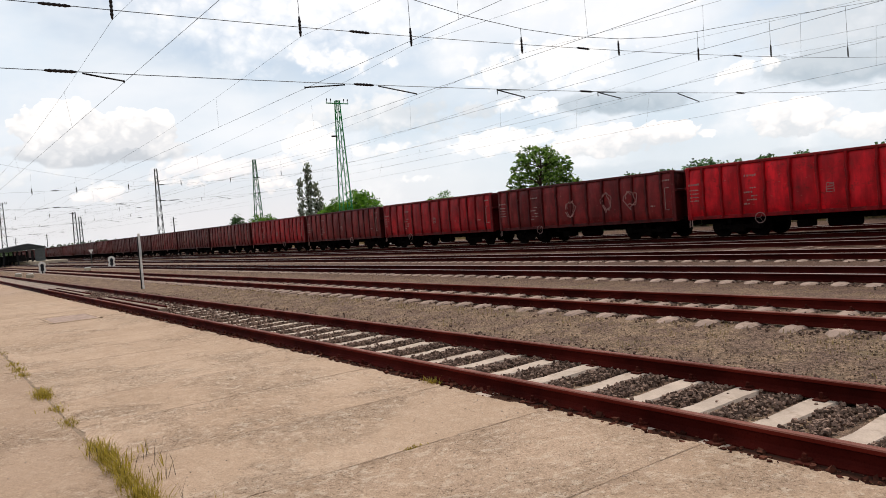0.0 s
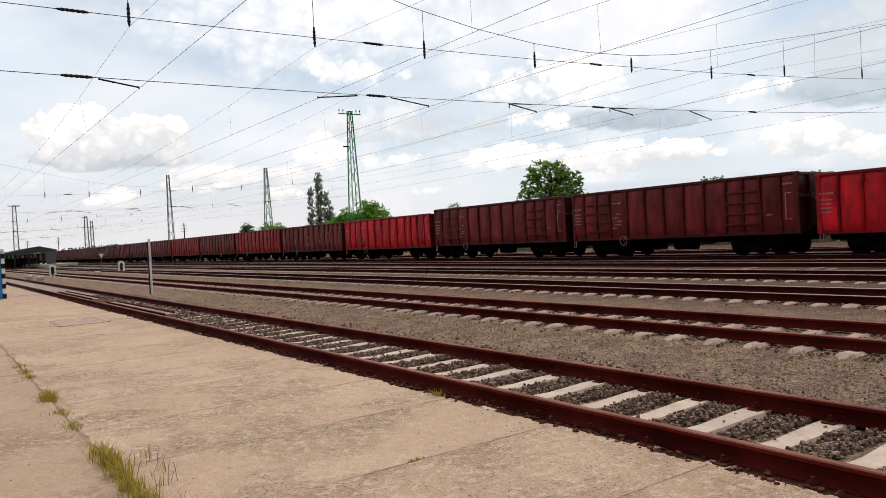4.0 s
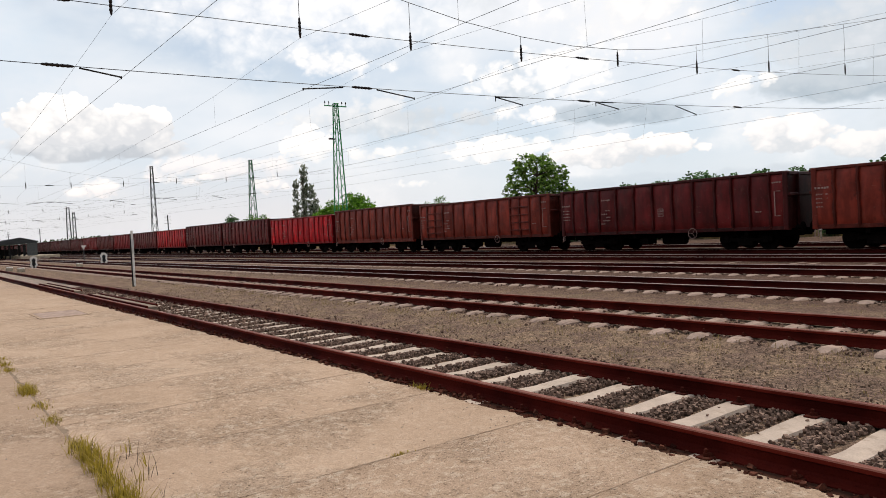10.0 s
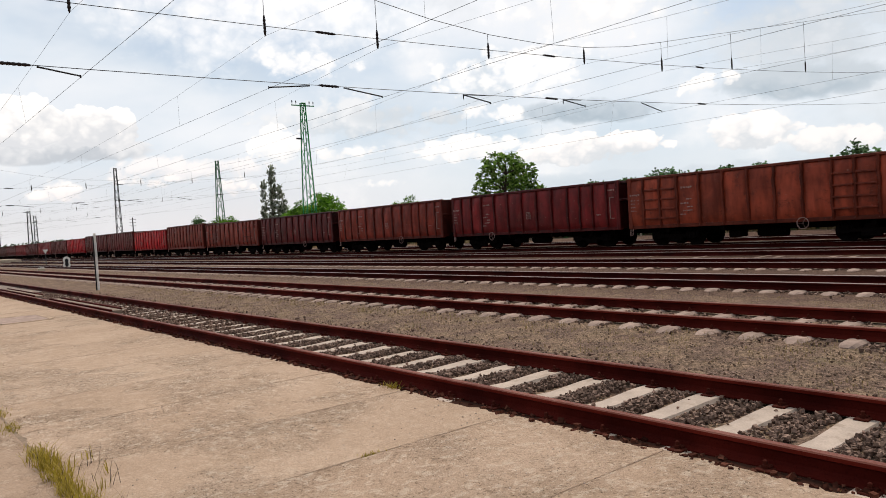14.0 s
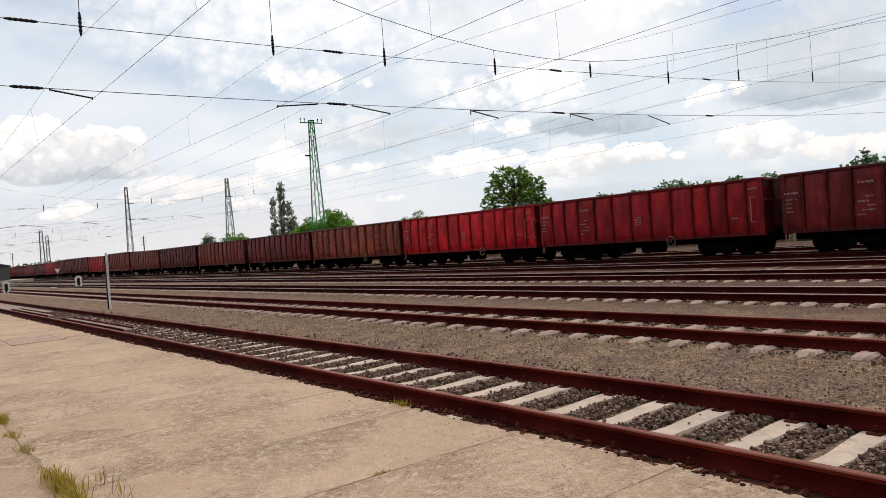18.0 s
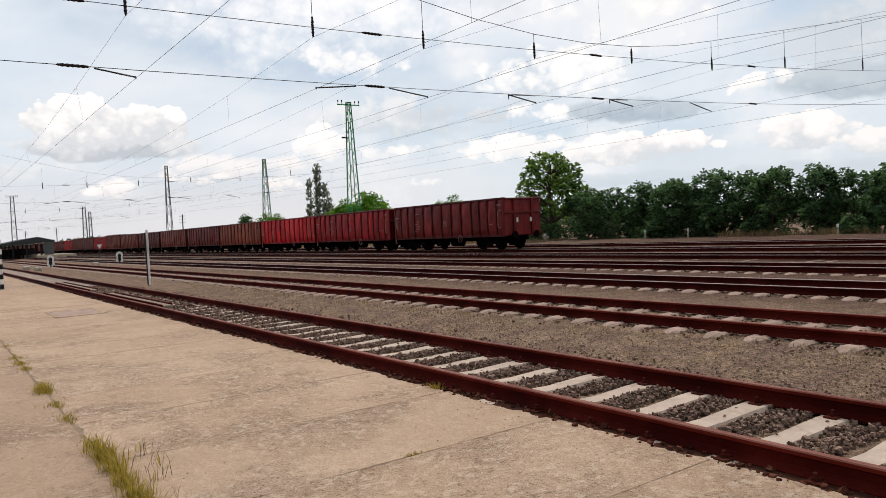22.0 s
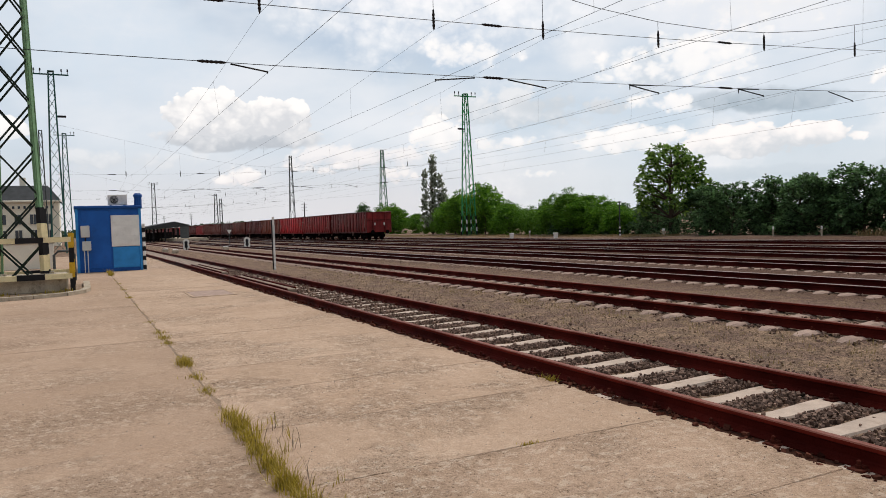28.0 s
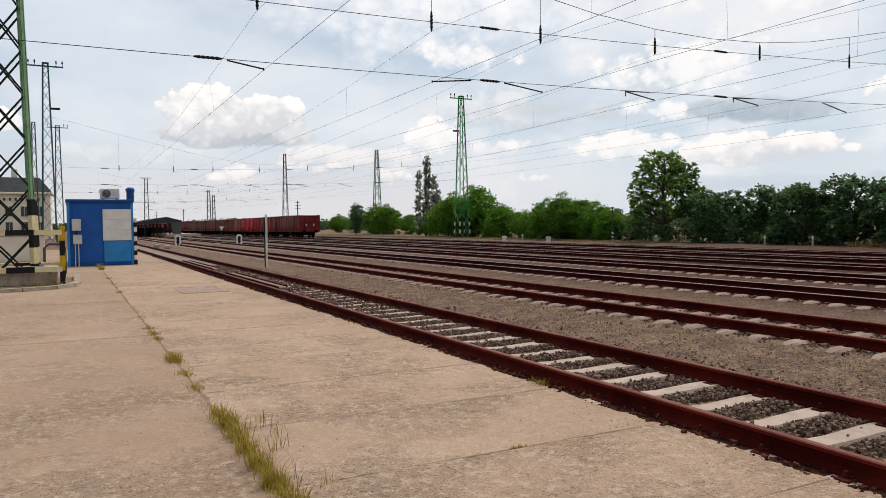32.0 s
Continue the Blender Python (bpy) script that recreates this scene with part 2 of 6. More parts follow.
class Nodes:
    """A small builder of node materials; every pattern lies in metres on the object."""

    def __init__(self, name):
        self.m = bpy.data.materials.new(name)
        self.m.use_nodes = True
        self.t = self.m.node_tree
        self.bsdf = self.t.nodes["Principled BSDF"]
        tc = self.t.nodes.new("ShaderNodeTexCoord")
        info = self.t.nodes.new("ShaderNodeObjectInfo")
        self.info = info
        far = self.t.nodes.new("ShaderNodeVectorMath")
        far.operation = "SCALE"
        comb = self.t.nodes.new("ShaderNodeCombineXYZ")
        for i in range(3):
            self.t.links.new(info.outputs["Random"], comb.inputs[i])
        self.t.links.new(comb.outputs[0], far.inputs[0])
        far.inputs["Scale"].default_value = 37.0
        add = self.t.nodes.new("ShaderNodeVectorMath")
        self.t.links.new(tc.outputs["Object"], add.inputs[0])
        self.t.links.new(far.outputs[0], add.inputs[1])
        self.at = add.outputs[0]

    def link(self, a, b):
        self.t.links.new(a, b)

    def stretched(self, x, y, z):
        n = self.t.nodes.new("ShaderNodeVectorMath")
        n.operation = "MULTIPLY"
        n.inputs[1].default_value = (x, y, z)
        self.link(self.at, n.inputs[0])
        return n.outputs[0]

    def noise(self, scale, detail=4, rough=0.55, vec=None):
        n = self.t.nodes.new("ShaderNodeTexNoise")
        n.inputs["Scale"].default_value = scale
        n.inputs["Detail"].default_value = detail
        n.inputs["Roughness"].default_value = rough
        self.link(vec or self.at, n.inputs["Vector"])
        return n.outputs["Fac"]

    def cells(self, scale, feature="F1", vec=None, output="Distance"):
        n = self.t.nodes.new("ShaderNodeTexVoronoi")
        n.feature = feature
        n.inputs["Scale"].default_value = scale
        self.link(vec or self.at, n.inputs["Vector"])
        return n.outputs[output]

    def step(self, v, lo, hi, a=0.0, b=1.0):
        n = self.t.nodes.new("ShaderNodeMapRange")
        n.interpolation_type = "SMOOTHSTEP"
        self.link(v, n.inputs[0])
        for i, x in enumerate((lo, hi, a, b)):
            n.inputs[i + 1].default_value = x
        return n.outputs[0]

    def math(self, op, a, b):
        n = self.t.nodes.new("ShaderNodeMath")
        n.operation = op
        for i, v in enumerate((a, b)):
            if isinstance(v, (int, float)):
                n.inputs[i].default_value = v
            else:
                self.link(v, n.inputs[i])
        return n.outputs[0]

    def mix(self, fac, a, b, blend="MIX"):
        n = self.t.nodes.new("ShaderNodeMix")
        n.data_type, n.blend_type = "RGBA", blend
        for i, v in ((0, fac), (6, a), (7, b)):
            if isinstance(v, (int, float)):
                n.inputs[i].default_value = v
            elif isinstance(v, tuple):
                n.inputs[i].default_value = (*v, 1)
            else:
                self.link(v, n.inputs[i])
        return n.outputs[2]

    def scaled(self, colour, fac):
        n = self.t.nodes.new("ShaderNodeVectorMath")
        n.operation = "SCALE"
        self.link(colour, n.inputs[0])
        self.link(fac, n.inputs["Scale"])
        return n.outputs[0]

    def bump(self, height, strength=0.4, distance=0.01):
        n = self.t.nodes.new("ShaderNodeBump")
        n.inputs["Strength"].default_value = strength
        n.inputs["Distance"].default_value = distance
        self.link(height, n.inputs["Height"])
        self.link(n.outputs[0], self.bsdf.inputs["Normal"])

    def done(self, colour, rough=0.8, metal=0.0, spec=0.5):
        for socket, v in (("Base Color", colour), ("Roughness", rough), ("Metallic", metal), ("Specular IOR Level", spec)):
            if isinstance(v, (int, float)):
                self.bsdf.inputs[socket].default_value = v
            elif isinstance(v, tuple):
                self.bsdf.inputs[socket].default_value = (*v, 1)
            else:
                self.link(v, self.bsdf.inputs[socket])
        return self.m


def plain(name, c, rough=0.7, metal=0.0, spec=0.2, spread=0.22, scale=3.0, grain=40.0, bump=0.25, depth=0.004, dirt=None, dirt_amount=0.5):
    """A surface of one colour with mottling at two scales, fine relief and some dirt."""
    n = Nodes(name)
    big, small = n.noise(scale, 5), n.noise(grain, 3)
    both = n.math("ADD", n.math("MULTIPLY", big, 0.65), n.math("MULTIPLY", small, 0.35))
    lo = tuple(v * (1 - spread) for v in c)
    hi = tuple(min(v * (1 + spread), 1.0) for v in c)
    col = n.mix(n.step(both, 0.3, 0.7), lo, hi)
    col = n.mix(n.math("MULTIPLY", n.info.outputs["Random"], spread), col, tuple(v * 0.55 for v in c))
    if dirt:
        col = n.mix(n.step(n.noise(scale * 1.7, 6, 0.65), 0.52, 0.7, 0, dirt_amount), col, dirt)
    n.bump(both, bump, depth)
    return n.done(col, n.step(small, 0.2, 0.8, max(rough - 0.1, 0.05), min(rough + 0.12, 1)), metal, spec)


def warped(self, amount):
    """The place on the object, bent by a slow noise, so that cracks run unevenly."""
    tex = self.t.nodes.new("ShaderNodeTexNoise")
    tex.inputs["Scale"].default_value = 1.3
    tex.inputs["Detail"].default_value = 5
    self.link(self.at, tex.inputs["Vector"])
    n = self.t.nodes.new("ShaderNodeVectorMath")
    n.operation = "SCALE"
    n.inputs["Scale"].default_value = amount * 3
    self.link(tex.outputs["Color"], n.inputs[0])
    add = self.t.nodes.new("ShaderNodeVectorMath")
    self.link(self.at, add.inputs[0])
    self.link(n.outputs[0], add.inputs[1])
    return add.outputs[0]


Nodes.math_vec = warped


def concrete_material(name, least, most, low, high):
    n = Nodes(name)
    wide, mid, fine = n.noise(0.45, 5), n.noise(2.2, 6, 0.6), n.noise(70.0, 4, 0.7)
    scabs, chips = n.noise(11.0, 7, 0.66, n.math_vec(0.12)), n.noise(34.0, 6, 0.64)
    col = n.mix(n.step(wide, 0.3, 0.7), low, high)
    col = n.mix(n.step(mid, 0.44, 0.68, 0, 0.28), col, (0.37, 0.25, 0.165))
    # Tyre grime in long faint streaks.
    col = n.mix(n.step(n.noise(1.1, 5, 0.6, n.stretched(1.0, 0.12, 1.0)), 0.52, 0.7, 0, 0.2), col, (0.27, 0.185, 0.125))
    col = n.scaled(col, n.step(fine, 0.25, 0.75, 0.80, 1.18))
    # Where the cement skin has flaked off, the pale grit and dark pits show.
    worn = n.step(n.noise(0.75, 6, 0.68), 0.42, 0.64, least, most)
    col = n.mix(n.math("MULTIPLY", n.step(scabs, 0.465, 0.41, 0, 0.7), worn), col, (0.66, 0.525, 0.405))
    col = n.mix(n.math("MULTIPLY", n.step(scabs, 0.57, 0.64, 0, 0.65), worn), col, (0.20, 0.13, 0.082))
    col = n.mix(n.math("MULTIPLY", n.step(chips, 0.57, 0.63, 0, 0.9), worn), col, (0.10, 0.064, 0.038))
    col = n.mix(n.math("MULTIPLY", n.step(chips, 0.40, 0.34, 0, 0.7), worn), col, (0.76, 0.65, 0.52))
    col = n.mix(n.math("MULTIPLY", n.info.outputs["Random"], 0.12), col, (0.32, 0.23, 0.16))
    relief = n.math("ADD", n.math("MULTIPLY", fine, 0.4), n.math("ADD", n.math("MULTIPLY", scabs, -1.3), n.math("MULTIPLY", chips, -0.8)))
    n.bump(n.math("MULTIPLY", relief, worn), 1.0, 0.034)
    return n.done(col, 0.95, 0.0, 0.06)


def ground_material():
    n = Nodes("sandy_ballast_ground")
    wide, mid = n.noise(0.35, 5), n.noise(1.8, 6, 0.65)
    fine, stones = n.noise(34.0, 5, 0.75), n.cells(30.0)
    tint = n.cells(30.0, output="Color")
    grey = n.mix(n.step(fine, 0.3, 0.7), (0.092, 0.057, 0.042), (0.24, 0.155, 0.114))
    sand = n.mix(n.step(fine, 0.3, 0.7), (0.15, 0.099, 0.064), (0.32, 0.215, 0.143))
    col = n.mix(n.step(mid, 0.42, 0.58), grey, sand)
    bw = n.t.nodes.new("ShaderNodeRGBToBW")
    n.link(tint, bw.inputs[0])
    col = n.scaled(col, n.step(bw.outputs[0], 0.15, 0.85, 0.62, 1.35))
    col = n.mix(n.step(n.noise(1.1, 6, 0.7), 0.54, 0.68, 0, 0.5), col, (0.205, 0.155, 0.092))
    col = n.mix(n.step(n.noise(0.9, 5, 0.6), 0.60, 0.72, 0, 0.55), col, (0.075, 0.058, 0.045))
    # Past the second track the ballast is darker and redder, fading out farther along it.
    axes_ = n.t.nodes.new("ShaderNodeSeparateXYZ")
    n.link(n.at, axes_.inputs[0])
    raw = n.t.nodes.new("ShaderNodeTexCoord")
    n.link(raw.outputs["Object"], axes_.inputs[0])
    old = n.math("MULTIPLY", n.step(axes_.outputs[0], 11.5, 15.0), n.step(axes_.outputs[0], 46.5, 43.0))
    old = n.math("MULTIPLY", old, n.step(axes_.outputs[1], 24.0, 60.0, 1.0, 0.25))
    col = n.mix(n.math("MULTIPLY", old, 0.72), col, n.mix(n.step(fine, 0.3, 0.7), (0.032, 0.014, 0.010), (0.108, 0.054, 0.039)))
    n.bump(n.math("ADD", n.math("MULTIPLY", stones, -0.8), fine), 0.8, 0.03)
    return n.done(col, 0.95, 0.0, 0.1)


def rust_material(name, a, b, rough=0.6):
    n = Nodes(name)
    big, small = n.noise(1.2, 5, 0.6), n.noise(70.0, 4, 0.6)
    col = n.mix(n.step(big, 0.3, 0.7), a, b)
    col = n.mix(n.step(small, 0.5, 0.75, 0, 0.5), col, tuple(v * 0.5 for v in a))
    n.bump(small, 0.4, 0.003)
    return n.done(col, n.step(small, 0.2, 0.8, rough - 0.1, rough + 0.2), 0.0, 0.04)


def paint_material():
    """Wagon paint: the colour stands on each wagon; faded, streaked and rusted over it."""
    n = Nodes("weathered_wagon_paint")
    c = n.info.outputs["Color"]
    wide, streak, fine = n.noise(0.9, 5, 0.6), n.noise(3.0, 5, 0.6, n.stretched(1.0, 1.0, 0.22)), n.noise(24.0, 4, 0.65)
    col = n.scaled(c, n.step(wide, 0.3, 0.7, 0.70, 1.28))
    col = n.scaled(col, n.step(streak, 0.35, 0.65, 0.72, 1.18))
    rust = n.math("MULTIPLY", n.step(n.noise(3.1, 7, 0.7), 0.54, 0.68), n.step(fine, 0.35, 0.6))
    col = n.mix(n.math("MULTIPLY", rust, 0.8), col, (0.055, 0.018, 0.012))
    # Chalky fading, and dust scraped pale along the lower edges of the loads.
    col = n.mix(n.step(n.noise(1.6, 6, 0.7, n.stretched(1.0, 1.0, 0.6)), 0.58, 0.74, 0, 0.22), col, (0.30, 0.11, 0.08))
    col = n.mix(n.step(n.noise(7.0, 6, 0.75, n.stretched(1.0, 0.6, 1.6)), 0.62, 0.70, 0, 0.5), col, (0.34, 0.19, 0.14))
    n.bump(n.math("ADD", wide, n.math("MULTIPLY", fine, 0.25)), 0.35, 0.03)
    return n.done(col, n.step(fine, 0.3, 0.7, 0.32, 0.55), 0.0, 0.2)


def leaf_material(name, dark, bright):
    n = Nodes(name)
    geo = n.t.nodes.new("ShaderNodeNewGeometry")
    rnd = geo.outputs["Random Per Island"]
    col = n.mix(rnd, dark, bright)
    col = n.mix(n.math("MULTIPLY", n.info.outputs["Random"], 0.35), col, tuple(v * 0.6 for v in dark))
    n.done(col, 0.5, 0.0, 0.22)
    glow = n.t.nodes.new("ShaderNodeBsdfTranslucent")
    n.link(n.mix(0.12, col, (0.12, 0.2, 0.03)), glow.inputs["Color"])
    both = n.t.nodes.new("ShaderNodeMixShader")
    both.inputs[0].default_value = 0.45
    n.link(n.bsdf.outputs[0], both.inputs[1])
    n.link(glow.outputs[0], both.inputs[2])
    out = n.t.nodes["Material Output"]
    n.link(both.outputs[0], out.inputs["Surface"])
    return n.m


def glass_material():
    n = Nodes("dark_window_glass")
    return n.done((0.03, 0.04, 0.05), 0.08, 0.0, 0.8)


CONCRETE = concrete_material("worn_apron_concrete", 0.25, 1.0, (0.435, 0.302, 0.211), (0.51, 0.364, 0.262))
SMOOTH_CONCRETE = concrete_material("smoother_apron_concrete", 0.15, 0.7, (0.37, 0.254, 0.178), (0.445, 0.315, 0.226))
PITTED_CONCRETE = concrete_material("pitted_apron_concrete", 0.5, 1.0, (0.44, 0.303, 0.211), (0.51, 0.36, 0.258))
GROUND = ground_material()
RAIL = rust_material("rusty_rail_steel", (0.036, 0.0034, 0.0022), (0.085, 0.0095, 0.0062), 0.7)
# Lit head side over a shaded web, and the head's highlight, painted as colours.
RAIL_SIDE = rust_material("lit_rusty_rail_head_side", (0.078, 0.0075, 0.0045), (0.15, 0.018, 0.011), 0.6)
RAIL_TOP = rust_material("worn_highlit_rail_head", (0.15, 0.046, 0.032), (0.25, 0.098, 0.072), 0.45)
# Far rails face away from the sun; that shade is in this darker rust.
SHADED_RAIL = rust_material("shaded_far_rail_steel", (0.026, 0.0026, 0.0018), (0.06, 0.0075, 0.005), 0.7)
SHINY_TOP = plain("polished_rail_head", (0.40, 0.29, 0.25), 0.35, 0.5, spread=0.25, scale=1.5, spec=0.5)
FITTING = rust_material("rusty_fastening", (0.045, 0.009, 0.006), (0.08, 0.018, 0.011), 0.7)
SLEEPER = plain("weathered_sleeper_concrete", (0.49, 0.385, 0.31), 0.9, spread=0.2, scale=4, grain=60, dirt=(0.24, 0.17, 0.12), dirt_amount=0.55, bump=0.5)
OLD_SLEEPER = plain("worn_old_sleeper_concrete", (0.37, 0.262, 0.21), 0.92, spread=0.3, scale=5, grain=50, dirt=(0.2, 0.135, 0.09), dirt_amount=0.7, bump=0.5)
SOIL = plain("joint_soil", (0.055, 0.038, 0.025), 0.95, spread=0.4, scale=12, grain=80, bump=0.6)
JOINT_FILL = plain("sandy_joint_fill", (0.27, 0.19, 0.13), 0.95, spread=0.4, scale=9, grain=70, bump=0.6)
PAINT = paint_material()
UNDER = plain("near_black_underframe", (0.006, 0.0042, 0.004), 0.9, spread=0.4, scale=4, grain=30, spec=0.02, dirt=(0.014, 0.008, 0.006))
MARK = plain("faded_white_marking", (0.38, 0.25, 0.22), 0.8, spread=0.35, scale=9, grain=60)
GREEN = plain("green_mast_paint", (0.05, 0.34, 0.12), 0.6, spread=0.25, scale=2, grain=30, dirt=(0.05, 0.06, 0.03), dirt_amount=0.5)
PALE_GREEN = plain("faded_green_mast_paint", (0.21, 0.37, 0.20), 0.6, spread=0.2, scale=2, grain=30, dirt=(0.06, 0.07, 0.04), dirt_amount=0.5)
TEAL = plain("dull_teal_mast_paint", (0.03, 0.105, 0.09), 0.6, spread=0.3, scale=2)
SAGE = plain("dull_green_mast_paint", (0.09, 0.22, 0.13), 0.6, spread=0.3, scale=2)
STEEL = plain("galvanised_mast_steel", (0.085, 0.092, 0.092), 0.6, 0.1, spread=0.3)
WIRE = plain("dark_wire", (0.02, 0.02, 0.021), 0.55, 0.3, spread=0.2)
PORCELAIN = plain("dark_insulator", (0.016, 0.011, 0.010), 0.25, spread=0.2)
BLACK = plain("black_paint", (0.012, 0.011, 0.012), 0.6, spread=0.3)
WHITE_PAINT = plain("white_paint", (0.76, 0.73, 0.68), 0.65, spread=0.18, dirt=(0.30, 0.25, 0.2), dirt_amount=0.6)
YELLOW = plain("yellow_paint", (0.56, 0.33, 0.02), 0.55, spread=0.2, dirt=(0.2, 0.12, 0.03), dirt_amount=0.5)
CREAM_PAINT = plain("cream_rail_paint", (0.74, 0.62, 0.36), 0.65, spread=0.12, dirt=(0.22, 0.17, 0.1), dirt_amount=0.5)
BLUE = plain("blue_cabin_paint", (0.012, 0.10, 0.38), 0.45, spread=0.18, scale=1.3, dirt=(0.02, 0.05, 0.12), dirt_amount=0.4, bump=0.1)
LIGHT_BLUE = plain("lighter_blue_panel", (0.03, 0.23, 0.55), 0.45, spread=0.15, bump=0.1)
DARK_BLUE = plain("dark_blue_trim", (0.01, 0.075, 0.28), 0.5, spread=0.2)
SHUTTER = plain("pale_grey_shutter", (0.74, 0.73, 0.69), 0.6, spread=0.08, dirt=(0.5, 0.48, 0.44), dirt_amount=0.3)
GREY_BOX = plain("grey_plastic_box", (0.55, 0.55, 0.52), 0.5, spread=0.1)
PLINTH = plain("old_plinth_concrete", (0.44, 0.37, 0.28), 0.9, spread=0.3, scale=3, dirt=(0.14, 0.11, 0.08), dirt_amount=0.7, bump=0.5)
WALL = plain("cream_plaster", (0.80, 0.74, 0.60), 0.9, spread=0.1, scale=0.8)
ROOF = plain("dark_roof_sheet", (0.045, 0.048, 0.05), 0.7, spread=0.25, scale=1)
GLASS = glass_material()
BARK = plain("tree_bark", (0.075, 0.055, 0.04), 0.9, spread=0.4, scale=6, grain=40, bump=0.8, depth=0.02)
GRASS = leaf_material("joint_grass_blade", (0.24, 0.165, 0.02), (0.60, 0.45, 0.06))
STRAW = leaf_material("straw_grass_blade", (0.20, 0.135, 0.06), (0.42, 0.30, 0.15))
LEAF = leaf_material("thicket_leaf", (0.006, 0.018, 0.008), (0.20, 0.37, 0.15))
LEAF_WALNUT = leaf_material("walnut_leaf", (0.02, 0.065, 0.008), (0.36, 0.58, 0.11))
LEAF_BRIGHT = leaf_material("bright_bush_leaf", (0.025, 0.085, 0.005), (0.21, 0.45, 0.035))
LEAF_POPLAR = leaf_material("poplar_leaf", (0.03, 0.045, 0.024), (0.66, 0.72, 0.56))
LEAF_FAR = leaf_material("far_wood_leaf", (0.035, 0.06, 0.025), (0.07, 0.1, 0.045))
PLANK = plain("weathered_plank", (0.24, 0.175, 0.13), 0.85, spread=0.25, scale=2, grain=30)

# ---- mesh tools ----


class Geo:
    """Gathers vertices and faces of one mesh."""

    def __init__(self):
        self.v, self.f, self.s = [], [], []

    def add(self, verts, faces, slot=0):
        n = len(self.v)
        self.v += [tuple(p) for p in verts]
        self.f += [tuple(i + n for i in face) for face in faces]
        self.s += [slot] * len(faces)
        return self

    def box(self, x0, x1, y0, y1, z0, z1, bevel=0.0, slot=0, turn=None):
        lo, hi = (min(x0, x1), min(y0, y1), min(z0, z1)), (max(x0, x1), max(y0, y1), max(z0, z1))
        if bevel <= 0:
            verts = [(x, y, z) for x in (lo[0], hi[0]) for y in (lo[1], hi[1]) for z in (lo[2], hi[2])]
            faces = [(0, 1, 3, 2), (4, 6, 7, 5), (0, 4, 5, 1), (2, 3, 7, 6), (0, 2, 6, 4), (1, 5, 7, 3)]
        else:
            verts, at = [], {}
            for sx in (0, 1):
                for sy in (0, 1):
                    for sz in (0, 1):
                        for axis in range(3):
                            p = []
                            for k, s in enumerate((sx, sy, sz)):
                                inset = 0 if k == axis else bevel
                                p.append(hi[k] - inset if s else lo[k] + inset)
                            at[sx, sy, sz, axis] = len(verts)
                            verts.append(tuple(p))
            faces = []
            for axis in range(3):
                o = [k for k in range(3) if k != axis]
                for s in (0, 1):
                    loop = []
                    for a, b in ((0, 0), (1, 0), (1, 1), (0, 1)):
                        key = [0, 0, 0]
                        key[axis], key[o[0]], key[o[1]] = s, a, b
                        loop.append(at[(*key, axis)])
                    faces.append(tuple(loop))
                for a in (0, 1):
                    for b in (0, 1):
                        loop = []
                        for s, k in ((0, o[0]), (1, o[0]), (1, o[1]), (0, o[1])):
                            key = [0, 0, 0]
                            key[axis], key[o[0]], key[o[1]] = s, a, b
                            loop.append(at[(*key, k)])
                        faces.append(tuple(loop))
            for sx in (0, 1):
                for sy in (0, 1):
                    for sz in (0, 1):
                        faces.append(tuple(at[sx, sy, sz, k] for k in range(3)))
        if turn is not None:
            verts = [turn @ Vector(p) for p in verts]
        return self.add(verts, faces, slot)

    def rod(self, p, q, r, n=6, r2=None, slot=0):
        """A round bar from p to q."""
        p, q = Vector(p), Vector(q)
        d = (q - p).normalized()
        a = d.orthogonal().normalized()
        b = d.cross(a)
        r2 = r if r2 is None else r2
        verts = []
        for c, rr in ((p, r), (q, r2)):
            verts += [c + rr * (math.cos(2 * math.pi * k / n) * a + math.sin(2 * math.pi * k / n) * b) for k in range(n)]
        faces = [(k, (k + 1) % n, n + (k + 1) % n, n + k) for k in range(n)]
        faces += [tuple(range(n))[::-1], tuple(range(n, 2 * n))]
        return self.add(verts, faces, slot)

    def bar(self, p, q, w, h, slot=0):
        """A flat bar from p to q, w wide and h high."""
        p, q = Vector(p), Vector(q)
        d = (q - p).normalized()
        side = d.cross(Vector((0, 0, 1)))
        side = side.normalized() if side.length > 1e-4 else Vector((1, 0, 0))
        up = side.cross(d)
        verts = [c + sx * w / 2 * side + sz * h / 2 * up for c in (p, q) for sx, sz in ((-1, -1), (1, -1), (1, 1), (-1, 1))]
        return self.add(verts, [(0, 1, 2, 3), (7, 6, 5, 4), (0, 4, 5, 1), (1, 5, 6, 2), (2, 6, 7, 3), (3, 7, 4, 0)], slot)

    def lathe(self, c, profile, n=12, axis="z", slot=0):
        """Profile rows of (radius, offset along the axis) turned about the axis through c."""
        c, verts = Vector(c), []
        for r, o in profile:
            for k in range(n):
                a = 2 * math.pi * k / n
                u, w = r * math.cos(a), r * math.sin(a)
                verts.append(c + Vector({"z": (u, w, o), "x": (o, u, w), "y": (u, o, w)}[axis]))
        faces = []
        for i in range(len(profile) - 1):
            for k in range(n):
                faces.append((i * n + k, i * n + (k + 1) % n, (i + 1) * n + (k + 1) % n, (i + 1) * n + k))
        faces += [tuple(range(n))[::-1], tuple(range((len(profile) - 1) * n, len(profile) * n))]
        return self.add(verts, faces, slot)

    def ring(self, c, r, thick, n=24, axis="x", slot=0):
        """A thin round hoop."""
        c, verts, m = Vector(c), [], 6
        for k in range(n):
            a = 2 * math.pi * k / n
            for j in range(m):
                b = 2 * math.pi * j / m
                rr, o = r + thick * math.cos(b), thick * math.sin(b)
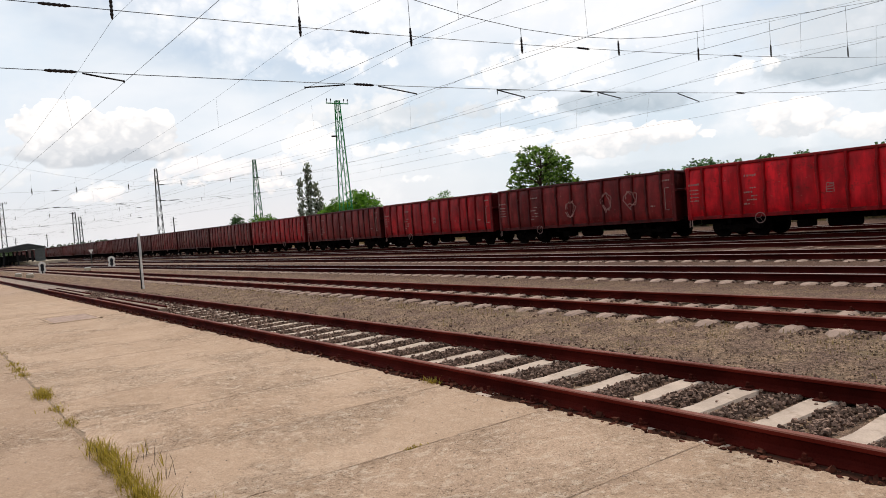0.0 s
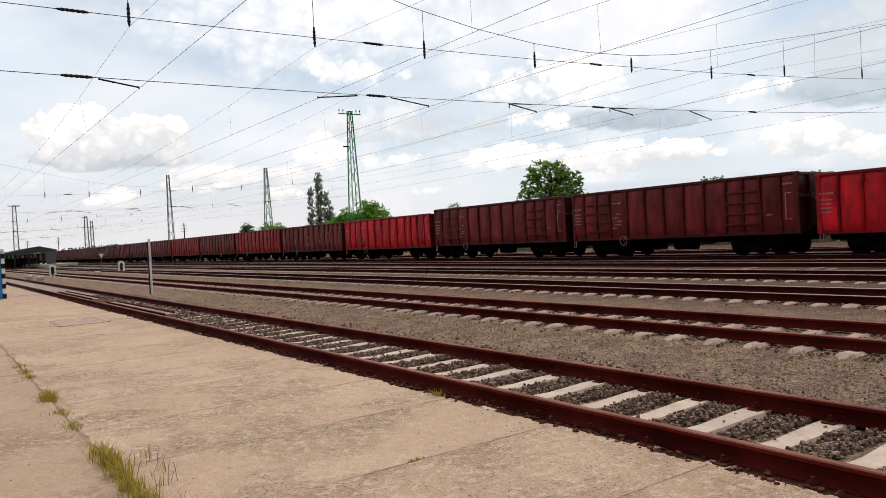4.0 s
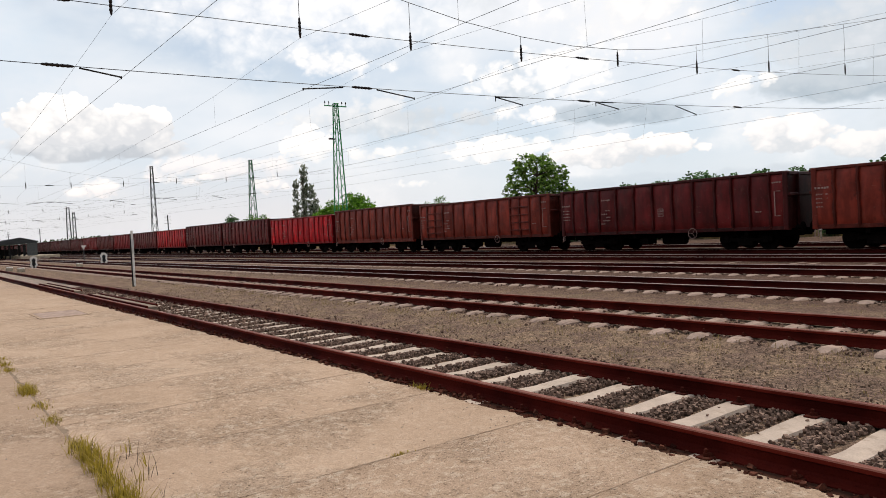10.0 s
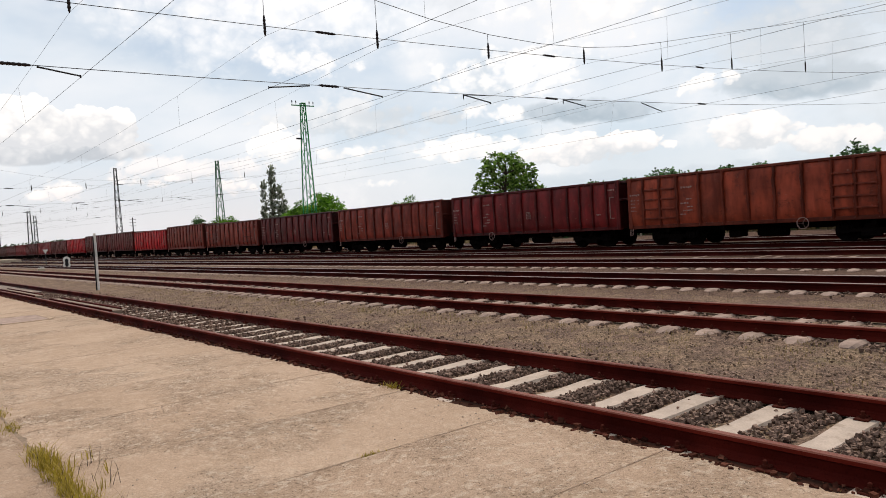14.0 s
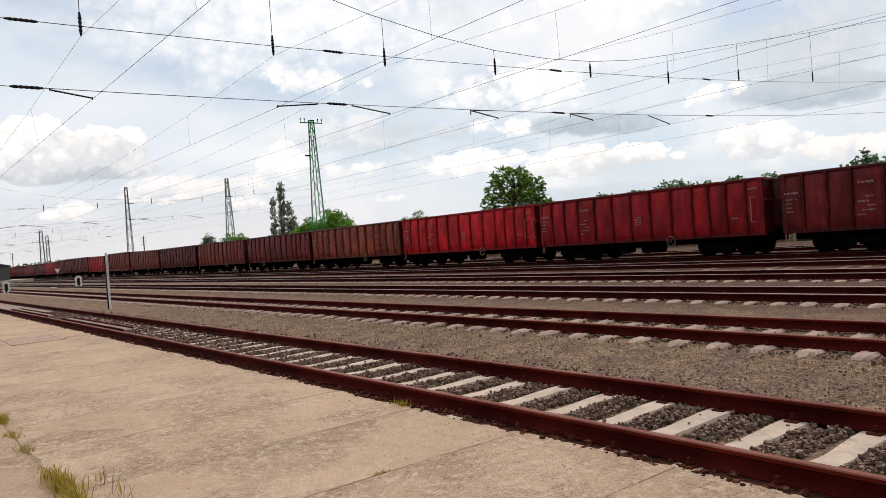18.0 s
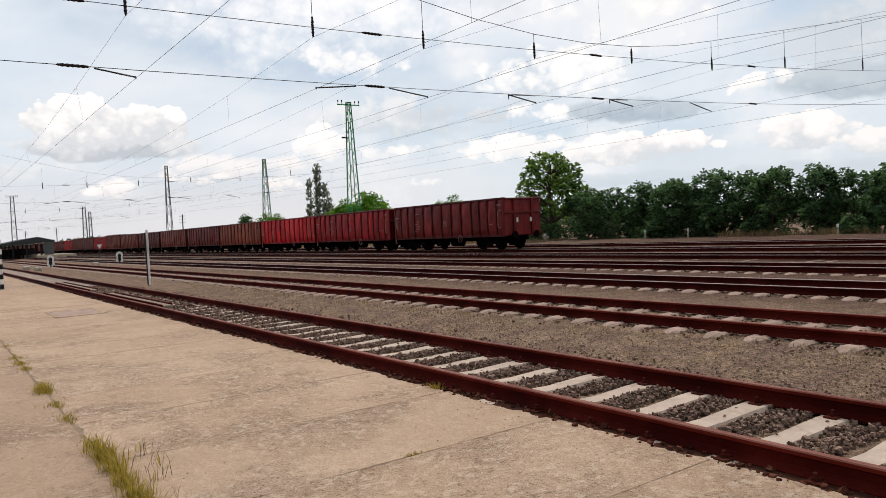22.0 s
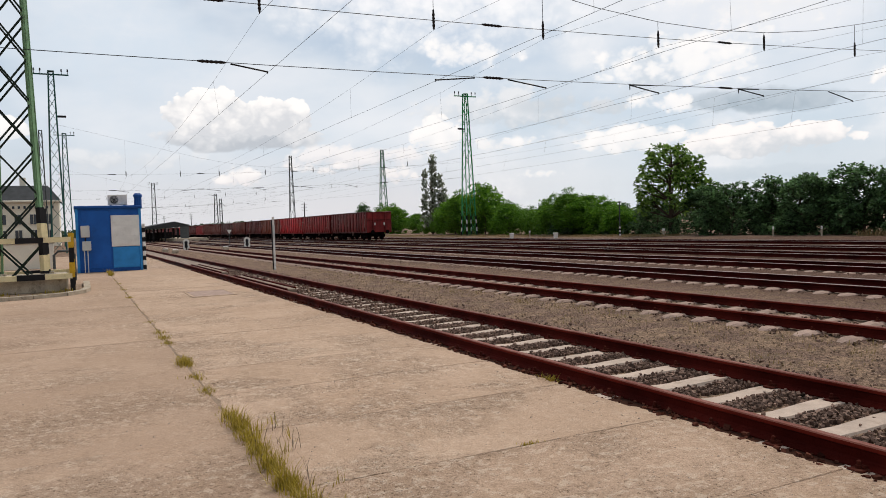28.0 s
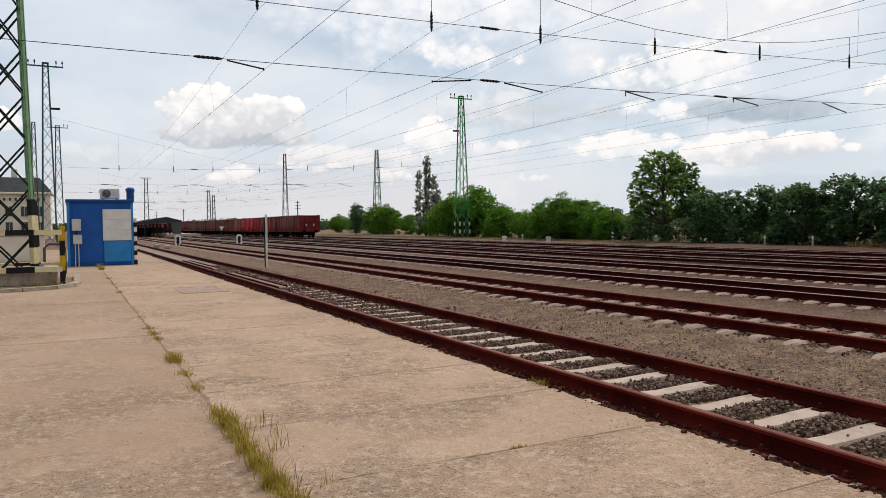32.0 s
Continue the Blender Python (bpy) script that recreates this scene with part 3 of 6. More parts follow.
                u, w = rr * math.cos(a), rr * math.sin(a)
                verts.append(c + Vector({"z": (u, w, o), "x": (o, u, w), "y": (u, o, w)}[axis]))
        faces = [(k * m + j, ((k + 1) % n) * m + j, ((k + 1) % n) * m + (j + 1) % m, k * m + (j + 1) % m) for k in range(n) for j in range(m)]
        return self.add(verts, faces, slot)

    def tube(self, pts, r, n=5):
        """A wire through all the points, in one piece."""
        pts, verts = [Vector(p) for p in pts], []
        for k, p in enumerate(pts):
            d = (pts[min(k + 1, len(pts) - 1)] - pts[max(k - 1, 0)]).normalized()
            a = d.cross(Vector((0.31, 0.17, 0.93))).normalized()
            b = d.cross(a)
            verts += [p + r * (math.cos(2 * math.pi * j / n) * a + math.sin(2 * math.pi * j / n) * b) for j in range(n)]
        faces = [(i * n + j, i * n + (j + 1) % n, (i + 1) * n + (j + 1) % n, (i + 1) * n + j) for i in range(len(pts) - 1) for j in range(n)]
        faces += [tuple(range(n))[::-1], tuple(range((len(pts) - 1) * n, len(pts) * n))]
        return self.add(verts, faces)

    def sweep(self, profile, y0, y1, slots=None):
        """A closed profile of (x, z) drawn out along y."""
        n = len(profile)
        verts = [(x, y0, z) for x, z in profile] + [(x, y1, z) for x, z in profile]
        for k in range(n):
            j = (k + 1) % n
            self.add([verts[k], verts[j], verts[n + j], verts[n + k]], [(0, 1, 2, 3)], slots[k] if slots else 0)
        self.add(verts[:n], [tuple(range(n))])
        self.add(verts[n:], [tuple(range(n))[::-1]])
        return self

    def mesh(self, name, *mats, smooth=False):
        me = bpy.data.meshes.new(name)
        me.from_pydata(self.v, [], self.f)
        for m in mats:
            me.materials.append(m)
        if len(mats) > 1:
            me.polygons.foreach_set("material_index", self.s)
        bm = bmesh.new()
        bm.from_mesh(me)
        if len(bm.verts) < 60000:
            bmesh.ops.recalc_face_normals(bm, faces=bm.faces)
        bm.to_mesh(me)
        bm.free()
        if smooth:
            me.polygons.foreach_set("use_smooth", [True] * len(me.polygons))
        return me


def part(name, data, parent, label="", at=None):
    """Links a mesh as one object under a thing or a part."""
    ob = new(name, data)
    ob.parent = parent
    if at is not None:
        ob.matrix_basis = at
    if label:
        ob["label"] = label
    return ob


def thing(name, at, label, category, group="", data=None):
    ob = new(name, data)
    ob.matrix_basis = at
    return tagged(ob, label, category, group)


def structure(name, label, category, data=None, at=None):
    ob = new(name, data)
    if at is not None:
        ob.matrix_basis = at
    return tagged(ob, label, category, kind="structure")


# ---- ground, apron and tracks ----
TRACKS = (5.42, 10.27, 15.19, 20.15, 25.1, 30.05, 35.75)  # centre lines
SLEEPER_Z = 0.0
APRON_X = 4.50


def ground_height(x, y):
    z = -0.055
    near = min(abs(x - c) for c in TRACKS)
    if x > APRON_X - 0.5:
        z += 0.014 * max(0.0, 1 - max(near - 1.2, 0) / 0.5)
        z += 0.022 * (noise.noise(Vector((x * 1.3, y * 1.3, 3.0))) + 0.6 * noise.noise(Vector((x * 4, y * 4, 7.0)))) * (1.0 if y < 60 else 0.3) * (0.3 if near < 1.25 else 1.0)
    if x > 39.5:
        z += min((x - 39.5) * 0.03, 0.12)
    if x < APRON_X:
        z = -0.16 if y < 71 and x > -26 and y > -13 else -0.06
    return z


xs = [-3000, -900, -300, -120, -46, -20, -8, 0, 3.5, 4.2] + [4.44 + 0.17 * i for i in range(76)] + [17.5 + 0.5 * i for i in range(60)] + [48, 50, 54, 60, 75, 110, 200, 500, 1200, 3000]
ys = [-3000, -900, -300, -100, -40, -20, -10, -4, -1] + [0.25 * i for i in range(90)] + [22.5 + 0.8 * i for i in range(60)] + [72, 76, 82, 90, 100, 115, 135, 160, 200, 260, 350, 500, 800, 1400, 3000]
g = Geo()
g.v = [(x, y, ground_height(x, y)) for y in ys for x in xs]
nx = len(xs)
g.f = [(j * nx + i, j * nx + i + 1, (j + 1) * nx + i + 1, (j + 1) * nx + i) for j in range(len(ys) - 1) for i in range(nx - 1)]
g.s = [0] * len(g.f)
structure("ground", "sandy grey ballast and dirt ground between railway tracks", "ground", g.mesh("ground", GROUND, smooth=True))

# Rails: foot, web and head drawn out along the track.
RAIL_SHAPE = [(-0.07, -0.012), (0.07, -0.012), (0.07, 0.0), (0.022, 0.022), (0.010, 0.04), (0.010, 0.10), (0.036, 0.115), (0.036, 0.141), (0.028, 0.15), (-0.028, 0.15), (-0.036, 0.141), (-0.036, 0.115), (-0.010, 0.10), (-0.010, 0.04), (-0.022, 0.022), (-0.07, 0.0)]
slots = [0] * 16
slots[8] = 1
slots[7] = 1
slots[9] = 1
slots[6], slots[10] = 2, 2
RAIL_MESH = Geo().sweep(RAIL_SHAPE, -25, 900, slots).mesh("rail", RAIL, RAIL_TOP, RAIL_SIDE)
FAR_RAIL_MESH = Geo().sweep(RAIL_SHAPE, -25, 900, slots).mesh("rail", SHADED_RAIL, SHINY_TOP, SHADED_RAIL)


def old_sleeper_mesh(seed):
    """A half-buried older sleeper whose ends are worn round."""
    r = random.Random(seed)
    rows = []
    for x in (-1.22, -1.17, -1.06, -0.9, -0.6, 0.0, 0.6, 0.9, 1.06, 1.17, 1.22):
        end = min(1.0, (1.26 - abs(x)) / 0.2)
        mid = 1 - min(abs(x) / 0.75, 1)
        w = (0.135 - 0.03 * mid) * (0.45 + 0.55 * end) + r.uniform(-0.008, 0.008)
        top = 0.012 * end - 0.05 * mid - 0.055 * (1 - end) ** 2 + r.uniform(-0.005, 0.005)
        j = r.uniform(-0.01, 0.01)
        rows.append([(x, -w + j, -0.15), (x, -w + j, top - 0.035), (x, -w * 0.6 + j, top - 0.004), (x, w * 0.6 + j, top), (x, w + j, top - 0.04), (x, w + j, -0.15)])
    verts = [p for row in rows for p in row]
    faces = [(i * 6 + k, i * 6 + (k + 1) % 6, (i + 1) * 6 + (k + 1) % 6, (i + 1) * 6 + k) for i in range(len(rows) - 1) for k in range(6)]
    faces += [tuple(range(6))[::-1], tuple(range((len(rows) - 1) * 6, len(rows) * 6))]
    return Geo().add(verts, faces).mesh("sleeper", OLD_SLEEPER)


def sleeper_mesh(seed):
    """A prestressed sleeper, lower in the middle, with chipped and rounded ends."""
    rnd = random.Random(seed)
    g = Geo()
    rows = []
    for x in (-1.32, -1.24, -1.0, -0.5, 0.0, 0.5, 1.0, 1.24, 1.32):
        end = abs(x) > 1.3
        mid = 1 - min(abs(x) / 0.6, 1)
        w = 0.14 - 0.018 * mid - (0.03 if end else 0)
        top = 0.0 - 0.014 * mid - (0.035 if end else 0) + rnd.uniform(-0.004, 0.004)
        j = rnd.uniform(-0.008, 0.008)
        rows.append([(x, -w + j, -0.17), (x, -w + j, top - 0.05), (x, -w * 0.78 + j, top), (x, w * 0.78 + j, top), (x, w + j, top - 0.05), (x, w + j, -0.17)])
    n = 6
    verts = [p for r in rows for p in r]
    faces = [(i * n + k, i * n + (k + 1) % n, (i + 1) * n + (k + 1) % n, (i + 1) * n + k) for i in range(len(rows) - 1) for k in range(n)]
    faces += [tuple(range(n))[::-1], tuple(range((len(rows) - 1) * n, len(rows) * n))]
    return g.add(verts, faces).mesh("sleeper", SLEEPER)


SLEEPERS = [sleeper_mesh(k) for k in range(5)]
OLD_SLEEPERS = [old_sleeper_mesh(k) for k in range(6)]
g = Geo()
for side in (-1, 1):
    x = side * 0.105
    g.box(x - 0.05, x + 0.05, -0.055, 0.055, 0.001, 0.018, 0.005)
    g.box(side * 0.045, side * 0.10, -0.03, 0.03, 0.012, 0.034, 0.006)
    g.lathe((side * 0.10, 0, 0.018), [(0.022, 0), (0.022, 0.022), (0.016, 0.026), (0.016, 0.048), (0.008, 0.054)], 6)
CLIP = g.mesh("fastening", FITTING)
SPACING = {0: (4.33, 0.634), 1: (6.32, 0.642), 2: (9.12, 0.6), 3: (16.06, 0.6), 4: (12.0, 0.6), 5: (12.2, 0.6), 6: (12.4, 0.6)}
LAID = {0: (1.0, 95.0), 1: (2.5, 100.0), 2: (3.5, 75.0), 3: (6.5, 70.0)}
rnd = random.Random(11)
for k, cx in enumerate(TRACKS):
    track = structure("railway_track", "rusty rails on concrete sleepers in grey ballast", "track", at=pose(cx, 0, 0))
    track["group"] = "parallel yard tracks"
    for side in (-1, 1):
        part("rail", FAR_RAIL_MESH if k > 1 else RAIL_MESH, track, "far rail with shade in its side colour and a polished head" if k > 1 else "rusty brown rail with a worn head, its highlight painted in", pose(side * 0.7535, 0, 0))
    y0, step = SPACING[k]
    lo, hi = LAID.get(k, (0, 0))
    n0 = math.floor((-12 - y0) / step)
    rest = Geo()
    for n in range(n0, n0 + int((330 if k < 3 else 220) / step)):
        y = y0 + n * step + rnd.uniform(-0.02, 0.02)
        dz = rnd.uniform(-0.006, 0.006) + (0.002, 0.008, 0.0, -0.008, -0.04, -0.04, -0.04)[k]
        if lo <= y <= hi:
            part("sleeper", rnd.choice(OLD_SLEEPERS if k else SLEEPERS), track, at=pose(rnd.uniform(-0.03, 0.03), y, SLEEPER_Z - 0.012 + dz, 0, 0, rnd.uniform(-0.7, 0.7)))
            if k < 2 and y < (26 if k == 0 else 17):
                for side in (-1, 1):
                    part("fastening", CLIP, track, at=pose(side * 0.7535, y, -0.012))
        elif not (lo <= y <= hi):
            rest.box(-1.3, 1.3, y - 0.12, y + 0.12, -0.15, -0.006 + dz, 0.02)
    if rest.v:
        tagged(part("far_sleepers", rest.mesh("far_sleepers", OLD_SLEEPER if k else SLEEPER), track), kind="stuff")

# ---- concrete apron beside the first track ----
apron = structure("pavement", "worn beige concrete slabs of a loading apron", "pavement")


def slab_mesh(w, d, seed, ragged, mat):
    """A cast slab with slightly broken edges; its right edge is the most broken one when ragged."""
    r = random.Random(seed)
    edge = []
    n = 60 if ragged else 16

    level = [0.3]

    def nick(reach, k):
        reach *= min(1.0, k / 9, (n - k) / 9)
        level[0] = min(max(level[0] + r.uniform(-0.3, 0.3), 0.0), 1.0)
        return reach * level[0] ** 2.2

    for k in range(n):
        edge.append((w * k / n, nick(0.01, k)))
    for k in range(n):
        edge.append((w - (nick(0.055, k) if ragged else nick(0.012, k)), d * k / n))
    for k in range(n):
        edge.append((w - w * k / n, d - nick(0.01, k)))
    for k in range(n):
        edge.append((nick(0.04, k) if ragged else nick(0.012, k), d - d * k / n))
    cx, cy, m = w / 2, d / 2, len(edge)
    rings = []
    for inset, z in ((0.0, -0.15), (0.0, -0.006), (0.004, 0.0)):
        rings += [(cx + (x - cx) * (1 - inset / (w / 2)), cy + (y - cy) * (1 - inset / (d / 2)), z) for x, y in edge]
    faces = [(i * m + k, i * m + (k + 1) % m, (i + 1) * m + (k + 1) % m, (i + 1) * m + k) for i in range(2) for k in range(m)]
    faces += [tuple(range(2 * m, 3 * m)), tuple(range(m))[::-1]]
    return Geo().add(rings, faces).mesh("slab", mat)


JOINT_X = 1.18
near_slabs = [slab_mesh(APRON_X - JOINT_X - 0.015, 1.561, k, True, CONCRETE) for k in range(6)]
pitted_slabs = [slab_mesh(APRON_X - JOINT_X - 0.015, 1.561, 60 + k, True, PITTED_CONCRETE) for k in range(2)]
wide_slabs = [slab_mesh(3.149, 3.139, 20 + k, False, SMOOTH_CONCRETE) for k in range(5)]
rnd = random.Random(3)
for k in range(-8, 42):
    part("slab", pitted_slabs[k % 2] if k in (-3, -2, -1) else near_slabs[k % 6], apron, at=pose(JOINT_X + 0.006, 4.67 + 1.57 * k + 0.006, rnd.uniform(-0.003, 0.002), 0, rnd.uniform(-0.05, 0.05), 0))
for c in range(7):
    for k in range(-4, 21):
        part("slab", rnd.choice(wide_slabs), apron, at=pose(JOINT_X - 0.006 - 3.15 * (c + 1), 3.1 + 3.14 * k + (c % 2) * 1.4, rnd.uniform(-0.003, 0.002)))
bed = Geo().box(-25, 4.592, -12, 70, -0.158, -0.018)
bed_gap = Geo().box(APRON_X - 0.2, 4.592, -12, 70, -0.017, -0.007)
fill = Geo().box(JOINT_X - 0.05, JOINT_X + 0.08, 6.9, 70, -0.017, -0.004)
part("joint_bed", bed.mesh("joint_bed", SOIL), apron, "dark soil in the slab joints")
part("rail_side_dirt", bed_gap.mesh("rail_side_dirt", rust_material("rust_soaked_dirt", (0.022, 0.009, 0.006), (0.060, 0.026, 0.017), 0.9)), apron, "dark rust-soaked dirt beside the rail")
# Sand and mortar lie in the cross joints and leave them open only here and there.
r = random.Random(17)
packed, grout = Geo(), Geo()
for k in range(-8, 42):
    y, x = 4.67 + 1.57 * k, JOINT_X + 0.02
    while x < APRON_X - 0.12:
        w = r.uniform(0.05, 0.35)
        if r.random() < (0.42 if 2.5 < y < 7.0 else 0.9):
            packed.box(x, min(x + w, APRON_X - 0.1), y - 0.024, y + 0.024, -0.0175, r.uniform(-0.004, -0.001))
        x += w + r.uniform(0.0, 0.04)
for c in range(7):
    x = JOINT_X - 0.006 - 3.15 * (c + 1)
    for k in range(-4, 21):
        y = 3.1 + 3.14 * k + (c % 2) * 1.4
        grout.box(x + 0.01, x + 3.14, y - 0.022, y + 0.022, -0.0175, -0.0012)
    if c < 6:
        grout.box(x - 0.012, x + 0.012, -12, 68, -0.0176, -0.0022)
part("cross_joint_sand", packed.mesh("cross_joint_sand", CONCRETE), apron, "sandy mortar in the cross joints")
part("grout", grout.mesh("grout", SMOOTH_CONCRETE), apron, "worn grout level with the slabs")
part("joint_fill", fill.mesh("joint_fill", JOINT_FILL), apron, "sandy fill in the long joint")
# A cast cover frame in the apron.
g = Geo()
for a, b in (((2.62, 20.0), (2.70, 22.0)), ((3.72, 20.0), (3.80, 22.0)), ((2.62, 20.0), (3.80, 20.08)), ((2.62, 21.92), (3.80, 22.0))):
    g.box(a[0], b[0], a[1], b[1], -0.02, 0.012, 0.004)
cover = thing("pit_cover", pose(0, 0, 0), "flat concrete pit cover with a raised frame in the apron", "cover")
part("frame", g.mesh("frame", CONCRETE), cover)
part("lid", Geo().box(2.705, 3.715, 20.085, 21.9, -0.02, 0.009, 0.004).mesh("lid", OLD_SLEEPER), cover)


# ---- loose stones and grass ----
def stones(name, spots, mat, label):
    """Broken stones: jittered blocks, all in one mesh. spots: rows of x, y, z, size."""
    r = np.random.RandomState(len(spots))
    base = np.array([[x, y, z] for x in (-1, 1) for y in (-1, 1) for z in (-1, 1)], float)
    quads = np.array([(0, 1, 3, 2), (4, 6, 7, 5), (0, 4, 5, 1), (2, 3, 7, 6), (0, 2, 6, 4), (1, 5, 7, 3)])
    spots = np.array(spots)
    n = len(spots)
    v = base[None] * (0.5 + 0.5 * r.rand(n, 8, 1)) * (0.6 + 0.5 * r.rand(n, 1, 3)) * spots[:, None, 3:4]
    a, b = r.rand(n) * 6.28, (r.rand(n) - 0.5) * 1.6
    ca, sa, cb, sb = np.cos(a)[:, None], np.sin(a)[:, None], np.cos(b)[:, None], np.sin(b)[:, None]
    x, y, z = v[..., 0], v[..., 1] * cb - v[..., 2] * sb, v[..., 1] * sb + v[..., 2] * cb
    v = np.stack([x * ca - y * sa, x * sa + y * ca, z], -1) + spots[:, None, :3]
    f = (quads[None] + 8 * np.arange(n)[:, None, None]).reshape(-1, 4)
    me = bpy.data.meshes.new(name)
    me.from_pydata(v.reshape(-1, 3).tolist(), [], f.tolist())
    me.materials.append(mat)
    return tagged(new(name, me), label, "stones", kind="stuff")


def stone_material(name, a, b):
    n = Nodes(name)
    geo = n.t.nodes.new("ShaderNodeNewGeometry")
    col = n.mix(geo.outputs["Random Per Island"], a, b)
    col = n.mix(n.step(n.noise(40.0, 4), 0.45, 0.7, 0, 0.6), col, tuple(v * 0.6 for v in a))
    n.bump(n.noise(90.0, 3), 0.5, 0.004)
    return n.done(col, 0.94, 0.0, 0.06)


BALLAST = stone_material("broken_ballast", (0.070, 0.044, 0.033), (0.34, 0.225, 0.172))
GRAVEL = stone_material("sandy_gravel", (0.15, 0.10, 0.07), (0.42, 0.30, 0.215))
rnd = random.Random(5)
spots, chips = [], []
y = 1.2
while y < 34:
    near = y < 13
    count = 150 if near else 50
    size = 0.019 if near else 0.028
    for _ in range(count):
        yy = y + rnd.uniform(0, 0.12)
        phase = ((yy - 4.33) / 0.634 + 0.5) % 1 - 0.5
        if abs(phase) * 0.634 < 0.155 and rnd.random() < 0.985:
            continue
        spots.append((5.42 + rnd.uniform(-0.68, 0.68), yy, rnd.uniform(-0.035, 0.0), size * rnd.uniform(0.6, 1.3)))
    for _ in range(count // 3):
        spots.append((6.27 + abs(rnd.gauss(0, 0.28)), y + rnd.uniform(0, 0.12), rnd.uniform(-0.035, 0.0), size * rnd.uniform(0.5, 1.15)))
    for _ in range(count // 24):
        chips.append((rnd.uniform(4.43, 4.60), y + rnd.uniform(0, 0.12), rnd.uniform(-0.012, 0.006), size * rnd.choice((0.4, 0.6, 0.8, 1.5))))
    y += 0.12
for c, lo, hi, per in ((10.27, 3, 45, 110), (15.19, 5, 50, 70), (20.15, 8, 50, 40)):
    for _ in range(int((hi - lo) * per)):
        yy = lo + (hi - lo) * rnd.random() ** 1.5
        first, gap = SPACING[TRACKS.index(c)]
        if abs(((yy - first) / gap + 0.5) % 1 - 0.5) * gap < 0.16:
            continue
        x = rnd.choice((rnd.uniform(-0.66, 0.66), rnd.uniform(-0.66, 0.66), -0.85 - abs(rnd.gauss(0, 0.28)), 0.85 + abs(rnd.gauss(0, 0.3))))
        spots.append((c + x, yy, rnd.uniform(-0.04, -0.008), 0.025 * rnd.uniform(0.6, 1.2)))
stones("rust_debris", chips, stone_material("rusty_chips", (0.030, 0.008, 0.005), (0.15, 0.055, 0.035)), "rusty chips and dirt beside the near rail")
stones("ballast_stones", spots, BALLAST, "broken grey-brown ballast stones between the sleepers")
spots = []
for _ in range(6500):
    yy = 2 + 26 * rnd.random() ** 1.7
    spots.append((rnd.uniform(6.5, 9.1), yy, -0.05 + rnd.uniform(-0.005, 0.012), rnd.choice((0.006, 0.008, 0.013)) * rnd.uniform(0.7, 1.3)))
stones("path_gravel", spots, GRAVEL, "small sandy gravel between the tracks")
spots = [(rnd.uniform(1.3, 4.4), rnd.uniform(2.5, 14), 0.002, rnd.uniform(0.002, 0.007)) for _ in range(900)]
spots += [(rnd.uniform(-3, 1.1), rnd.uniform(2.5, 14), 0.002, rnd.uniform(0.002, 0.007)) for _ in range(700)]
stones("apron_grit", spots, SLEEPER, "pale grit scattered on the concrete apron")


def blades(name, tufts, mat, label, width=0.0035):
    """Grass: each blade a bent, tapering strip. tufts: rows of x, y, z, count, height, spread x, spread y."""
    r = random.Random(len(tufts) + 7)
    g = Geo()
    for x, y, z, count, h, sx, sy in tufts:
        for _ in range(int(count)):
            bx, by = x + r.gauss(0, sx), y + r.gauss(0, sy)
            a, lean, hh = r.uniform(0, 6.28), r.uniform(0.1, 1.1), h * r.uniform(0.4, 1.15)
            dx, dy = math.cos(a), math.sin(a)
            w = width * r.uniform(0.7, 1.3)
            px, py = -dy * w, dx * w
            p1, p2 = (bx + dx * lean * hh * 0.35, by + dy * lean * hh * 0.35, z + hh * 0.6), (bx + dx * lean * hh, by + dy * lean * hh, z + hh)
            g.add([(bx - px, by - py, z), (bx + px, by + py, z), (p1[0] + px * 0.7, p1[1] + py * 0.7, p1[2]), (p1[0] - px * 0.7, p1[1] - py * 0.7, p1[2]), p2], [(0, 1, 2, 3), (3, 2, 4)])
    return tagged(new(name, g.mesh(name, mat)), label, "grass", kind="stuff")


tufts = []
for y, count, h in ((3.2, 200, 0.16), (3.7, 260, 0.18), (4.3, 360, 0.17), (4.75, 380, 0.17), (5.2, 340, 0.15), (5.6, 300, 0.14), (6.0, 300, 0.15), (6.4, 340, 0.17), (6.75, 200, 0.14), (7.05, 60, 0.09)):
    tufts.append((JOINT_X, y, -0.02, count * 0.75, h * 0.9, 0.045, 0.10))
for y, count, h in ((8.1, 130, 0.07), (8.95, 110, 0.07), (9.9, 220, 0.13), (10.25, 80, 0.09), (12.0, 120, 0.07), (12.6, 150, 0.08), (13.3, 120, 0.07), (15.1, 60, 0.06), (21.3, 90, 0.08), (24.5, 60, 0.07), (27.5, 70, 0.08), (33.6, 200, 0.18), (34.4, 200, 0.2), (36.2, 160, 0.2)):
    tufts.append((JOINT_X, y, -0.02, count * 1.1, h, 0.05, 0.11))
for k in range(60):
    y = 7 + 27 * rnd.random()
    tufts.append((JOINT_X, y, -0.02, 14, 0.04, 0.02, 0.1))
tufts.append((3.05, 4.69, -0.01, 80, 0.03, 0.05, 0.015))
tufts.append((4.47, 6.45, -0.04, 120, 0.10, 0.03, 0.08))
tufts += [(rnd.uniform(1.2, 1.5), rnd.uniform(4, 6.5), 0.0, 5, 0.12, 0.03, 0.03) for _ in range(10)]
stalks = [(rnd.uniform(1.1, 1.5), rnd.uniform(3.0, 6.8), -0.01, 3, 0.21, 0.05, 0.05) for _ in range(18)]
blades("grass_stalks", stalks, BARK, "thin dark seed stalks standing beside the grass", 0.0022)
blades("joint_grass", tufts, GRASS, "yellow-green grass growing in the slab joint")
